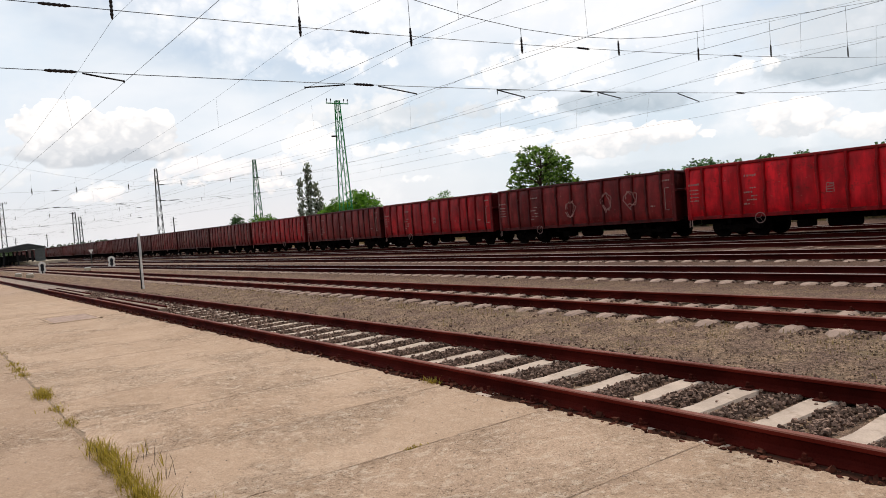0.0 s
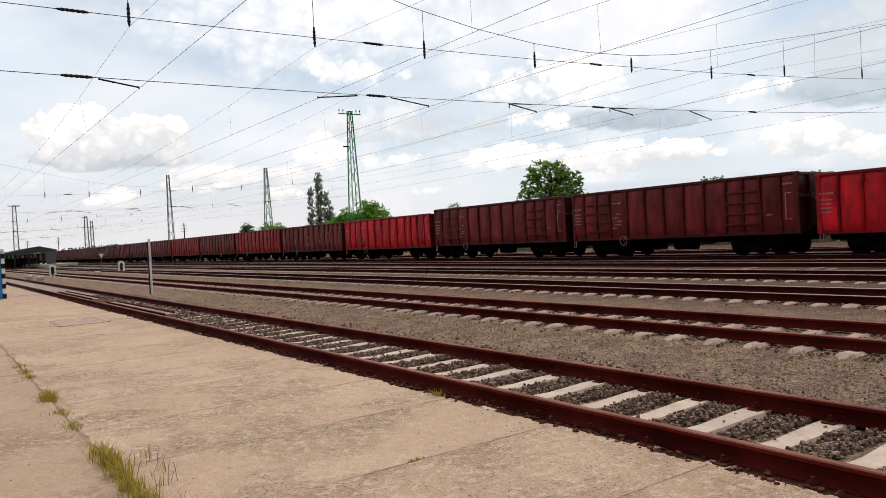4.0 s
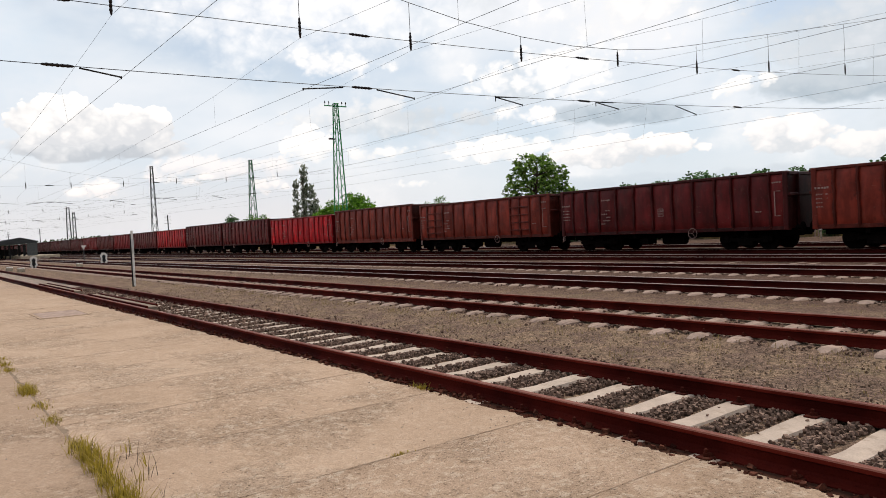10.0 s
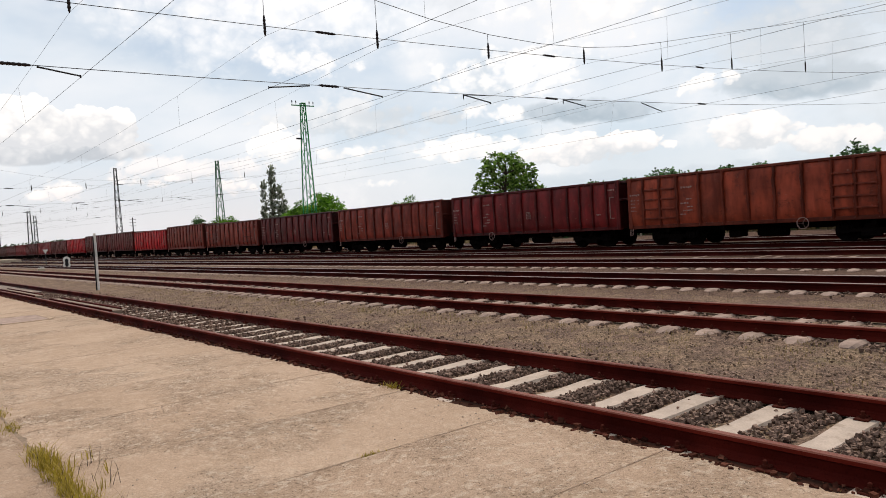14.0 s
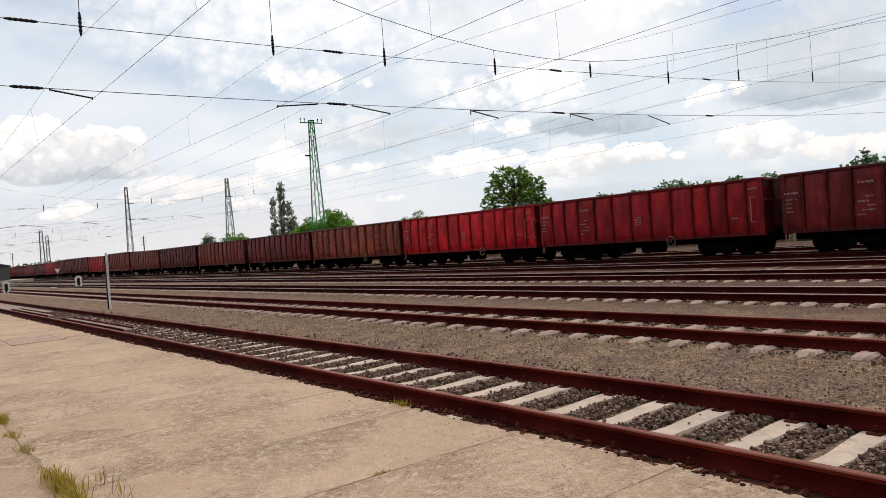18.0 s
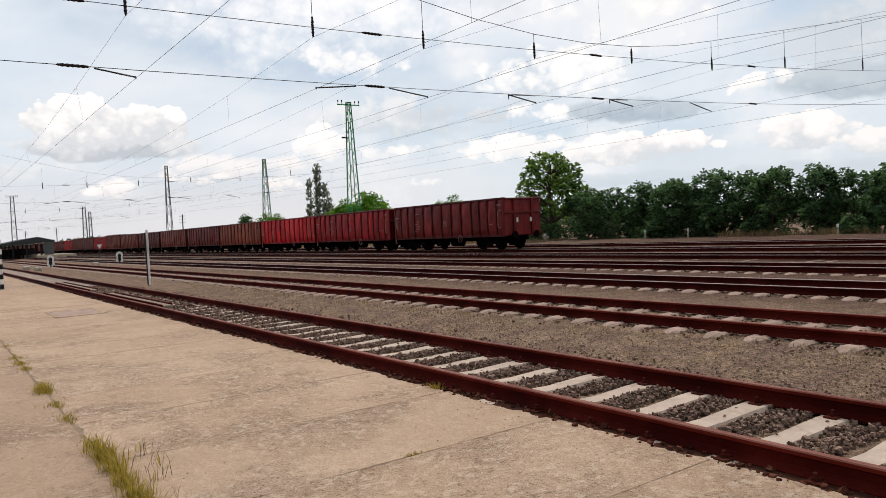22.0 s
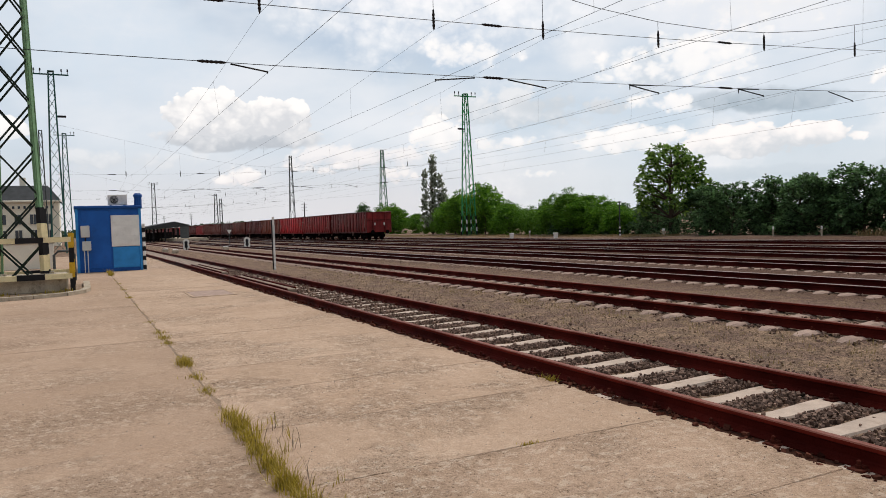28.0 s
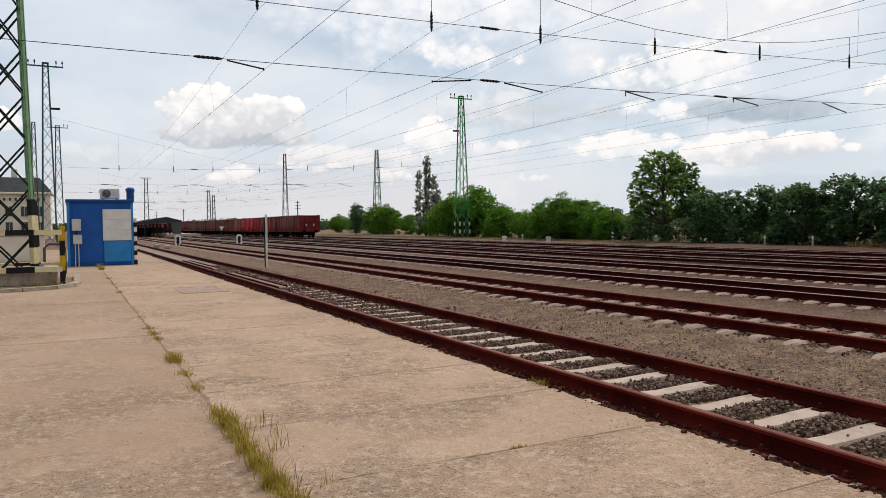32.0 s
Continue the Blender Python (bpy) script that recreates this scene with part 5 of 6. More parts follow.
CARRIER = ((4.8, 7.74), (10.2, 7.76), (14.3, 7.80), (19.4, 7.93), (25.0, 8.25), (30.7, 8.42), (37.1, 9.05))


def lower_span(x):
    return 6.3 + 0.00065 * x * x


def upper_span(x):
    return 7.97 + 0.0008 * x * x


def polyline(g, pts, r, n=5):
    return g.tube(pts, r, n)


INS = Geo().lathe((0, 0, 0), [(0.015, -0.38), (0.032, -0.34)] + [(0.048 if k % 2 else 0.034, -0.3 + k * 0.06) for k in range(11)] + [(0.032, 0.34), (0.015, 0.38)], 8, "x").mesh("insulator", PORCELAIN)
INS_UP = Geo().lathe((0, 0, 0), [(0.012, -0.34), (0.035, -0.28)] + [(0.05 if k % 2 else 0.034, -0.25 + k * 0.055) for k in range(9)] + [(0.03, 0.27), (0.015, 0.30)], 8).mesh("insulator", PORCELAIN)
SPANS = ((20.5, -6.0, 62.0), (83.3, -1.7, 45.6), (140.0, -1.35, 56.7), (197.0, -1.3, 52.8))
for n, (y, x0, x1) in enumerate(SPANS):
    root = thing("headspan", pose(0, y, 0), "dark cross-span wires carrying the overhead line across the tracks", "overhead line", "headspans")
    xs_ = [x0 + (x1 - x0) * k / 24 for k in range(25)]
    r = 0.0105 if n == 0 else 0.0065
    part("lower_wire", polyline(Geo(), [(x, 0, lower_span(x)) for x in xs_], r).mesh("lower_wire", WIRE), root)
    part("upper_wire", polyline(Geo(), [(x, 0, upper_span(x)) for x in xs_], r).mesh("upper_wire", WIRE), root)
    part("head_wire", polyline(Geo(), [(x, 0, head_wire(x)) for x in xs_], r * 1.1).mesh("head_wire", WIRE), root)
    for x, z in CARRIER + ((45.6, 9.65),):
        drop = part("dropper", Geo().rod((x, 0, z), (x, 0, head_wire(x)), 0.010 if n == 0 else 0.004, 5).mesh("dropper", WIRE), root)
        part("insulator", INS_UP, drop, at=pose(x, 0, z + 0.33))
    for x in (3.45, 12.3, 22.8, 34.0):
        part("insulator", INS, root, "dark ribbed insulator", pose(x, 0, lower_span(x)))
        part("insulator", INS, root, "dark ribbed insulator", pose(x, 0, upper_span(x)))
    for (x, z), dx in zip(CONTACT[:6], (-1.0, 1.4, -1.5, -1.35, -1.4, -1.6)):
        xa = x + dx
        za = lower_span(xa) - 0.03
        arm = Geo().rod((xa, 0, za), (x, 0, z + 0.03), 0.022, 6)
        arm.rod((x, 0, z + 0.06), (x, 0, z - 0.02), 0.018, 5)
        if -1.45 < dx < -1.1:
            arm.rod((xa, 0, za), (xa + 1.15, 0, za + 0.05), 0.016, 5)
            arm.rod((xa, 0, za + 0.03), (xa, 0, za - 0.16), 0.02, 5)
        part("steady_arm", arm.mesh("steady_arm", WIRE), root)
AT = [-42.0, 20.5, 83.3, 140.0, 197.0, 254.0, 320.0]
for k, (cx, cz) in enumerate(CONTACT):
    mx, mz = CARRIER[k]
    line = thing("overhead_line", pose(0, 0, 0), "dark contact wire and carrier wire above one track", "overhead line", "overhead lines along the tracks")
    part("contact_wire", polyline(Geo(), [(cx, y, cz) for y in AT], 0.0052).mesh("contact_wire", WIRE), line)
    pts, hang = [], Geo()
    for a, b in zip(AT, AT[1:]):
        for s in range(8):
            u = s / 8
            z = mz - 4 * 0.95 * u * (1 - u)
            pts.append((mx, a + (b - a) * u, z))
            if s % 2 and b < 260:
                hang.rod((mx, a + (b - a) * u, z), (cx, a + (b - a) * u, cz), 0.003, 4)
    pts.append((mx, AT[-1], mz))
    part("carrier_wire", polyline(Geo(), pts, 0.0038).mesh("carrier_wire", WIRE), line)
    tagged(part("hanger_wire", hang.mesh("hanger_wire", WIRE), line), kind="stuff")

# ---- plinth, guard rails and cabin on the apron ----
plinth = thing("mast_plinth", pose(0, 0, 0), "old concrete plinth under the lattice mast", "plinth")
part("block", Geo().box(-3.5, -0.36, 25.3, 28.1, 0, 0.5, 0.03).mesh("block", PLINTH), plinth)
for sx in (-2.32, -0.96):
    for sy in (26.02, 27.38):
        part("footing", Geo().box(sx - 0.2, sx + 0.2, sy - 0.2, sy + 0.2, 0.48, 0.57, 0.02).mesh("footing", PLINTH), plinth)
g = Geo()
pts = [(-7.0, 23.0, 0), (-2.2, 23.05, 0), (-1.2, 23.2, 0), (-0.4, 23.6, 0), (0.05, 24.3, 0), (0.2, 25.4, 0), (0.2, 29.0, 0)]
for p, q in zip(pts, pts[1:]):
    g.bar((*p[:2], 0.05), (*q[:2], 0.05), 0.2, 0.1)
tagged(new("kerb", g.mesh("kerb", PLINTH)), "low pale concrete kerb curving round the mast plinth", "kerb", kind="structure")
g = Geo().add([(x, y, 0.012) for x, y in ((-7, 23.1), (-2.2, 23.15), (-1.2, 23.3), (-0.5, 23.65), (-0.05, 24.3), (0.1, 25.4), (0.1, 29.0), (-7, 29.0))], [tuple(range(8))])
tagged(new("verge", g.mesh("verge", JOINT_FILL)), "bare dark soil inside the kerb round the plinth", "soil", kind="structure")
blades("plinth_weeds", [(rnd.uniform(-3.2, -0.2), rnd.uniform(23.6, 25.2), 0.01, 20, 0.13, 0.14, 0.14) for _ in range(11)], GRASS, "weeds growing beside the concrete plinth", 0.012)


def striped(g_name, p, q, w, n, first, second, parent, label):
    """A guard rail or post painted in alternating lengths."""
    p, q = Vector(p), Vector(q)
    body = part(g_name, Geo().bar(p, q, w * 0.92, w * 0.92).mesh(g_name, first), parent, label)
    for k in range(1, n, 2):
        a, b = p + (q - p) * (k / n), p + (q - p) * ((k + 1) / n)
        part("stripe", Geo().bar(a, b, w, w).mesh("stripe", second), body)
    return body


guard = thing("guard_rail", pose(0, 0, 0), "black and cream striped guard rail round the mast plinth", "guard rail")
for x, y in ((-0.2, 25.1), (-0.2, 28.6), (-3.9, 25.1), (-3.9, 28.6)):
    striped("post", (x, y, 0), (x, y, 1.82), 0.15, 4, BLACK, YELLOW, guard, "black and yellow post")
for z in (0.5, 1.62):
    striped("rail", (-3.9, 25.1, z), (-0.2, 25.1, z), 0.17, 5, CREAM_PAINT, BLACK, guard, "cream and black rail")
    striped("rail", (-3.9, 28.6, z), (-0.2, 28.6, z), 0.16, 5, CREAM_PAINT, BLACK, guard, "cream and black rail")
    striped("rail", (-0.2, 25.1, z), (-0.2, 28.6, z), 0.14, 5, CREAM_PAINT, BLACK, guard, "cream and black rail")
hoop = thing("pipe_hoop", pose(-0.5, 31.5, 0), "low bent steel pipe hoop standing on the apron", "pipe")
part("pipe", polyline(Geo(), [(-0.35, 0, 0), (-0.35, 0, 1.0), (-0.2, 0, 1.15), (0.2, 0, 1.15), (0.35, 0, 1.0), (0.35, 0, 0)], 0.05, 8).mesh("pipe", STEEL), hoop)

low_wall = thing("low_wall", pose(-7.6, 44.9, 0), "low cream rendered wall with a coping behind the mast", "wall")
part("wall", Geo().box(-6.4, 6.4, -0.12, 0.12, 0, 1.36, 0.01).mesh("wall", WALL), low_wall)
part("coping", Geo().box(-6.45, 6.45, -0.17, 0.17, 1.36, 1.44, 0.015).mesh("coping", PLINTH), low_wall)

cabin = thing("site_cabin", pose(0, 0, 0), "blue steel site cabin with a shuttered window on the apron", "cabin")
X0, X1, Y0, Y1, Z0, Z1 = -0.08, 2.72, 37.3, 43.2, 0.06, 3.08
part("shell", Geo().box(X0 + 0.04, X1 - 0.04, Y0 + 0.06, Y1 - 0.04, Z0, Z1 - 0.05, 0.01).mesh("shell", BLUE), cabin)
for x in (X0, X1 - 0.12):
    for y in (Y0, Y1 - 0.12):
        part("corner_post", Geo().box(x, x + 0.12, y, y + 0.12, 0, Z1 - 0.1, 0.02).mesh("corner_post", LIGHT_BLUE), cabin)
part("roof", Geo().box(X0 - 0.04, X1 + 0.04, Y0 - 0.06, Y1 + 0.04, Z1 - 0.14, Z1, 0.03).mesh("roof", DARK_BLUE), cabin)
part("sill_beam", Geo().box(X0 + 0.12, X1 - 0.12, Y0, Y0 + 0.1, 0, 0.16, 0.02).mesh("sill_beam", DARK_BLUE), cabin)
part("panel", Geo().box(1.44, X1 - 0.13, Y0 + 0.02, Y0 + 0.07, 0.17, 1.14, 0.01).mesh("panel", LIGHT_BLUE), cabin, "lighter blue steel panel")
shutter = part("shutter", Geo().box(1.40, X1 - 0.1, Y0 - 0.02, Y0 + 0.03, 1.16, 2.62, 0.01).mesh("shutter", SHUTTER), cabin, "pale grey shutter of three panels")
for k in range(3):
    part("slat", Geo().box(1.44, X1 - 0.14, Y0 - 0.035, Y0 - 0.015, 1.19 + k * 0.475, 1.19 + k * 0.475 + 0.462, 0.006).mesh("slat", SHUTTER), shutter)
part("door", Geo().box(0.16, 1.36, Y0 + 0.03, Y0 + 0.075, 0.18, 2.86, 0.01).mesh("door", BLUE), cabin, "dark blue steel door")
for x, z0, z1 in ((0.12, 1.63, 2.17), (0.16, 1.02, 1.45)):
    box = part("switch_box", Geo().box(x, x + 0.37, Y0 - 0.16, Y0 + 0.03, z0, z1, 0.02).mesh("switch_box", GREY_BOX), cabin, "pale grey switch box")
    part("box_lid", Geo().box(x + 0.02, x + 0.35, Y0 - 0.175, Y0 - 0.155, z0 + 0.02, z1 - 0.02, 0.006).mesh("box_lid", GREY_BOX), box)
for x in (0.24, 0.38):
    part("conduit", Geo().rod((x, Y0 - 0.06, 0), (x, Y0 - 0.06, 1.03), 0.022, 6).mesh("conduit", GREY_BOX), cabin)
part("conduit", Geo().rod((0.3, Y0 - 0.06, 1.44), (0.3, Y0 - 0.06, 1.64), 0.03, 6).mesh("conduit", BLACK), cabin)
hood = part("vent_hood", Geo().lathe((2.62, Y0 + 0.2, 2.95), [(0.17, 0), (0.17, 0.5), (0.20, 0.52), (0.20, 0.62), (0.12, 0.70)], 12).mesh("vent_hood", DARK_BLUE), cabin, "dark blue vent hood")
guard2 = part("corner_guard", Geo().box(X1 + 0.01, X1 + 0.14, Y0 - 0.06, Y0 + 0.1, 0, 2.2, 0.01).mesh("corner_guard", WHITE_PAINT), cabin, "black and white striped corner guard")
for k in range(5):
    part("stripe", Geo().box(X1 + 0.006, X1 + 0.144, Y0 - 0.065, Y0 + 0.105, 0.02 + k * 0.44, 0.24 + k * 0.44, 0.008).mesh("stripe", BLACK), guard2)
unit = thing("air_conditioner", pose(1.75, Y0 + 0.55, Z1), "white outdoor air conditioner on the cabin roof", "air conditioner")
part("case", Geo().box(-0.42, 0.42, -0.15, 0.15, 0.04, 0.52, 0.02).mesh("case", WHITE_PAINT), unit)
fan = part("fan_grille", Geo().lathe((-0.15, -0.165, 0.28), [(0.19, 0.0), (0.19, 0.02), (0.06, 0.01)], 18, "y").mesh("fan_grille", BLACK), unit)
for k in range(3):
    part("grille_ring", Geo().ring((-0.15, -0.17, 0.28), 0.06 + 0.05 * k, 0.007, 18, "y").mesh("grille_ring", GREY_BOX), fan)
for x in (-0.3, 0.3):
    part("foot", Geo().box(x - 0.04, x + 0.04, -0.17, 0.17, 0, 0.05, 0.008).mesh("foot", STEEL), unit)

# ---- posts and signals between the tracks ----
post = thing("marker_post", pose(7.69, 31.95, -0.05), "white square marker post with a grey plate", "post")
part("shaft", Geo().box(-0.044, 0.044, -0.044, 0.044, 0, 2.32, 0.01).mesh("shaft", WHITE_PAINT), post)
# The dark shadow down the post's left side, added as a black strip.
part("black_side", Geo().box(-0.085, -0.046, -0.03, 0.03, 0.0, 2.2, 0.006).mesh("black_side", BLACK), post, "black strip standing in for the shaded left side")
part("plate", Geo().box(-0.045, 0.05, -0.06, -0.03, 1.35, 1.95, 0.006).mesh("plate", GREY_BOX), post, "grey plate")
for x, y in ((9.3, 74.0), (14.74, 72.2)):
    sig = thing("dwarf_signal", pose(x, y, -0.05), "low black shunting signal with a white rim", "signal", "dwarf signals")
    part("stem", Geo().rod((0, 0, 0), (0, 0, 0.3), 0.06, 8).mesh("stem", BLACK), sig)
    g = Geo()
    outline = []
    for k in range(28):
        a = k / 28 * 2 * math.pi
        outline.append((0.27 * math.cos(a) * (1 - 0.38 * math.exp(-((math.sin(a)) / 0.35) ** 2)), 0.44 * math.sin(a) + 0.58))
    for grow, y0, y1, m, nm in ((1.4, -0.02, 0.02, WHITE_PAINT, "rim"), (0.66, -0.04, 0.03, BLACK, "board")):
        g = Geo()
        pts = [(u * grow, 0.58 + (v - 0.58) * (1 + (grow - 1) * 0.6)) for u, v in outline]
        n = len(pts)
        g.add([(u, y0, v) for u, v in pts] + [(u, y1, v) for u, v in pts], [tuple(range(n))[::-1], tuple(range(n, 2 * n))] + [(k, (k + 1) % n, n + (k + 1) % n, n + k) for k in range(n)])
        board = part(nm, g.mesh(nm, m), sig)
    for z in (0.38, 0.78):
        part("lamp_hood", Geo().lathe((0, -0.05, z), [(0.075, -0.02), (0.08, 0.02), (0.08, 0.04)], 16, "y").mesh("lamp_hood", BLACK), sig)
        part("lens", Geo().lathe((0, -0.08, z), [(0.06, 0), (0.06, 0.03)], 14, "y").mesh("lens", GLASS), sig)
sign = thing("triangle_sign", pose(17.2, 95.0, -0.05), "white inverted triangle sign on a short post", "sign")
part("shaft", Geo().rod((0, 0, 0), (0, 0, 1.4), 0.05, 8).mesh("shaft", STEEL), sign)
part("triangle", Geo().add([(-0.3, -0.06, 1.9), (0.3, -0.06, 1.9), (0, -0.06, 1.36), (-0.3, -0.03, 1.9), (0.3, -0.03, 1.9), (0, -0.03, 1.36)], [(0, 1, 2), (5, 4, 3), (0, 3, 4, 1), (1, 4, 5, 2), (2, 5, 3, 0)]).mesh("triangle", WHITE_PAINT), sign)
pole = thing("banded_pole", pose(45.2, 53.3, 0.05), "thin grey pole with black and white foot bands", "pole")
part("shaft", Geo().rod((0, 0, 0), (0, 0, 3.1), 0.055, 8).mesh("shaft", STEEL), pole)
part("lamp_head", Geo().lathe((0, 0, 3.05), [(0.05, 0), (0.16, 0.08), (0.16, 0.14), (0.05, 0.2)], 10).mesh("lamp_head", STEEL), pole)
for k in range(5):
    part("band", Geo().rod((0, 0, 0.02 + 0.17 * k), (0, 0, 0.19 + 0.17 * k), 0.09, 8).mesh("band", WHITE_PAINT if k % 2 == 0 else BLACK), pole)
for x, y, h, w in ((40.0, 64.0, 0.58, 0.16), (41.1, 62.3, 0.75, 0.06), (40.9, 57.5, 0.58, 0.16), (44.8, 47.2, 0.75, 0.09), (44.5, 36.0, 0.8, 0.05), (44.5, 32.2, 0.8, 0.05), (43.0, 21.0, 0.8, 0.05)):
    st = thing("marker_stone", pose(x, y, -0.05), "short white-topped marker stone at the track side", "marker", "marker stones")
    part("shaft", Geo().box(-w, w, -w, w, 0, h * 0.75, 0.02).mesh("shaft", WHITE_PAINT if w > 0.1 else PLINTH), st)
    part("head", Geo().box(-w * 1.15, w * 1.15, -w * 1.15, w * 1.15, h * 0.72, h, 0.03).mesh("head", WHITE_PAINT), st)
for x0, y0, y1 in ((5.0, 19.4, 26.8), (5.02, 29.6, 38.0)):
    deck = thing("check_beam", pose(x0, y0, 0), "long pale timber beam with a dark steel edge between the rails", "beam", "beams in the track")
    part("beam", Geo().box(0.0, 0.24, 0, y1 - y0, -0.05, 0.09, 0.015).mesh("beam", PLANK), deck)
    part("edge", Geo().box(-0.06, -0.005, 0, y1 - y0, -0.05, 0.12, 0.01).mesh("edge", RAIL), deck)
    part("edge", Geo().box(0.245, 0.31, 0.3, y1 - y0 - 0.2, -0.05, 0.12, 0.01).mesh("edge", RAIL), deck)
for x, y in ((7.4, 66.0), (7.1, 71.0), (12.3, 70.0)):
    mach = thing("point_machine", pose(x, y, -0.06), "low pale point machine box beside the track", "point machine", "point machines")
    part("case", Geo().box(-0.26, 0.26, -0.2, 0.2, 0, 0.28, 0.03).mesh("case", PLINTH), mach)
    part("lid", Geo().box(-0.22, 0.22, -0.17, 0.17, 0.27, 0.34, 0.02).mesh("lid", WHITE_PAINT), mach)

# ---- buildings down the yard ----
house = thing("station_building", pose(0, 0, 0), "cream plastered station building with a dark roof", "building")
part("wall", Geo().box(-24, -2.9, 150, 163, 0, 8.3).mesh("wall", WALL), house)
g = Geo().add([(-24.4, 149.4, 8.3), (-2.5, 149.4, 8.3), (-2.5, 163.6, 8.3), (-24.4, 163.6, 8.3), (-21.5, 153.5, 11.2), (-4.6, 153.5, 11.2), (-4.6, 159.5, 11.2), (-21.5, 159.5, 11.2)], [(0, 1, 5, 4), (1, 2, 6, 5), (2, 3, 7, 6), (3, 0, 4, 7), (4, 5, 6, 7), (3, 2, 1, 0)])
roof = part("roof", g.mesh("roof", ROOF), house)
part("chimney", Geo().box(-9.2, -8.2, 155, 156, 11, 12.8, 0.05).mesh("chimney", WALL), roof)
part("cornice", Geo().box(-24.5, -2.4, 149.3, 149.8, 8.0, 8.35, 0.05).mesh("cornice", WALL), house)
for k in range(22):
    x = -3.9 - k * 0.88
    win = part("window", Geo().box(x - 0.24, x + 0.24, 149.9, 150.1, 6.8, 7.4, 0.02).mesh("window", WALL), house)
    part("pane", Geo().box(x - 0.19, x + 0.19, 149.86, 149.95, 6.85, 7.35).mesh("pane", GLASS), win)
for z in (1.2, 4.0):
    for k in range(8):
        x = -4.6 - k * 2.4
        win = part("window", Geo().box(x - 0.65, x + 0.65, 149.9, 150.1, z, z + 1.9, 0.02).mesh("window", WALL), house)
        for s in (-1, 1):
            part("pane", Geo().box(x + s * 0.29 - 0.25, x + s * 0.29 + 0.25, 149.85, 149.95, z + 0.08, z + 1.82).mesh("pane", GLASS), win)
canopy = thing("platform_canopy", pose(0, 0, 0), "dark gabled platform roof on posts", "canopy")
g = Geo().add([(10.4, 150, 2.7), (19.7, 150, 3.15), (16.9, 150, 3.9), (10.4, 190, 2.7), (19.7, 190, 3.15), (16.9, 190, 3.9), (10.4, 150, 2.5), (19.7, 150, 2.9), (10.4, 190, 2.5), (19.7, 190, 2.9)], [(0, 2, 5, 3), (2, 1, 4, 5), (0, 6, 7, 1), (0, 1, 2), (3, 5, 4), (6, 8, 9, 7), (0, 3, 8, 6), (1, 7, 9, 4)])
part("roof", g.mesh("roof", ROOF), canopy)
for y in (150.5, 158, 166, 174):
    for x in (10.8, 13.0, 15.2, 17.4, 19.4):
        part("post", Geo().box(x - 0.12, x + 0.12, y - 0.12, y + 0.12, 0, 2.6).mesh("post", BLACK), canopy)
# Black wall added to make the space under the roof look dark.
part("back_wall", Geo().box(10.8, 19.2, 176.3, 176.6, 0, 1.9).mesh("back_wall", BLACK), canopy)
part("end_wall", Geo().box(17.9, 19.5, 150.1, 150.4, 0, 2.9).mesh("end_wall", STEEL), canopy, "grey end wall")
plat = thing("platform", pose(0, 0, 0), "low pale platform edge under the dark roof", "platform")
part("deck", Geo().box(16.5, 22.5, 146, 240, -0.06, 0.55, 0.03).mesh("deck", PLINTH), plat)
car = thing("track_trolley", pose(5.4, 128.0, 0), "yellow and brown maintenance trolley standing on the track", "rail vehicle")
part("body", Geo().box(-1.2, 1.2, 0, 6, 0.7, 1.35, 0.05).mesh("body", FITTING), car)
part("cab", Geo().box(-1.1, 1.1, 3.6, 5.8, 1.35, 2.5, 0.08).mesh("cab", YELLOW), car)
part("window", Geo().box(-0.8, 0.8, 3.55, 3.62, 1.75, 2.3).mesh("window", GLASS), car)
for y in (1.0, 5.0):
    part("wheelset", WHEELS, car, at=pose(0, y, 0.605))

# ---- trees and bushes along the far side ----


def crown(seed, clumps, leaves, rx, rz, leaf, mat, shape=1.0, droop=0.2, gap=0.0):
    """Leaves in clumps spread unevenly through an uneven egg; the base of the egg is at z = 0."""
    r = np.random.RandomState(seed)
    lumps = [(r.rand() * 6.28, r.rand(), 0.75 + 0.4 * r.rand()) for _ in range(9)]
    centres = []
    while len(centres) < clumps:
        d = r.randn(3)
        d /= np.linalg.norm(d)
        az, h = math.atan2(d[1], d[0]), d[2] * 0.5 + 0.5
        swell = max(s * math.exp(-((math.remainder(az - a, 6.283)) ** 2 / 0.5 + (h - q) ** 2 / 0.06)) for a, q, s in lumps)
        rad = (0.72 + 0.32 * swell) * (0.45 + 0.55 * r.rand() ** 0.45)
        w = math.sin(math.pi * min(max(h, 0.04), 0.98) ** shape) ** 0.55
        centres.append((d[0] * rx * rad * (0.55 + 0.45 * w), d[1] * rx * rad * (0.55 + 0.45 * w), rz * (0.5 + 0.5 * d[2] * rad * 1.05)))
    c = np.array(centres)
    n = clumps * leaves
    spread = leaf * (1.3 + r.rand(clumps) * 1.1)
    at = np.repeat(c, leaves, 0) + r.randn(n, 3) * np.repeat(spread, leaves)[:, None] * (1, 1, 0.5)
    u = r.randn(n, 3)
    u[:, 2] = u[:, 2] * 0.5 - droop
    u /= np.linalg.norm(u, axis=1, keepdims=True)
    w = np.cross(u, r.randn(n, 3))
    w /= np.linalg.norm(w, axis=1, keepdims=True)
    size = leaf * (0.6 + 0.8 * r.rand(n, 1))
    a, b = u * size, w * size * 0.38
    v = np.stack([at - a, at + b * 0.9, at + a, at - b], 1).reshape(-1, 3)
    me = bpy.data.meshes.new("crown")
    me.from_pydata(v.tolist(), [], np.arange(4 * n).reshape(-1, 4).tolist())
    me.materials.append(mat)
    return me


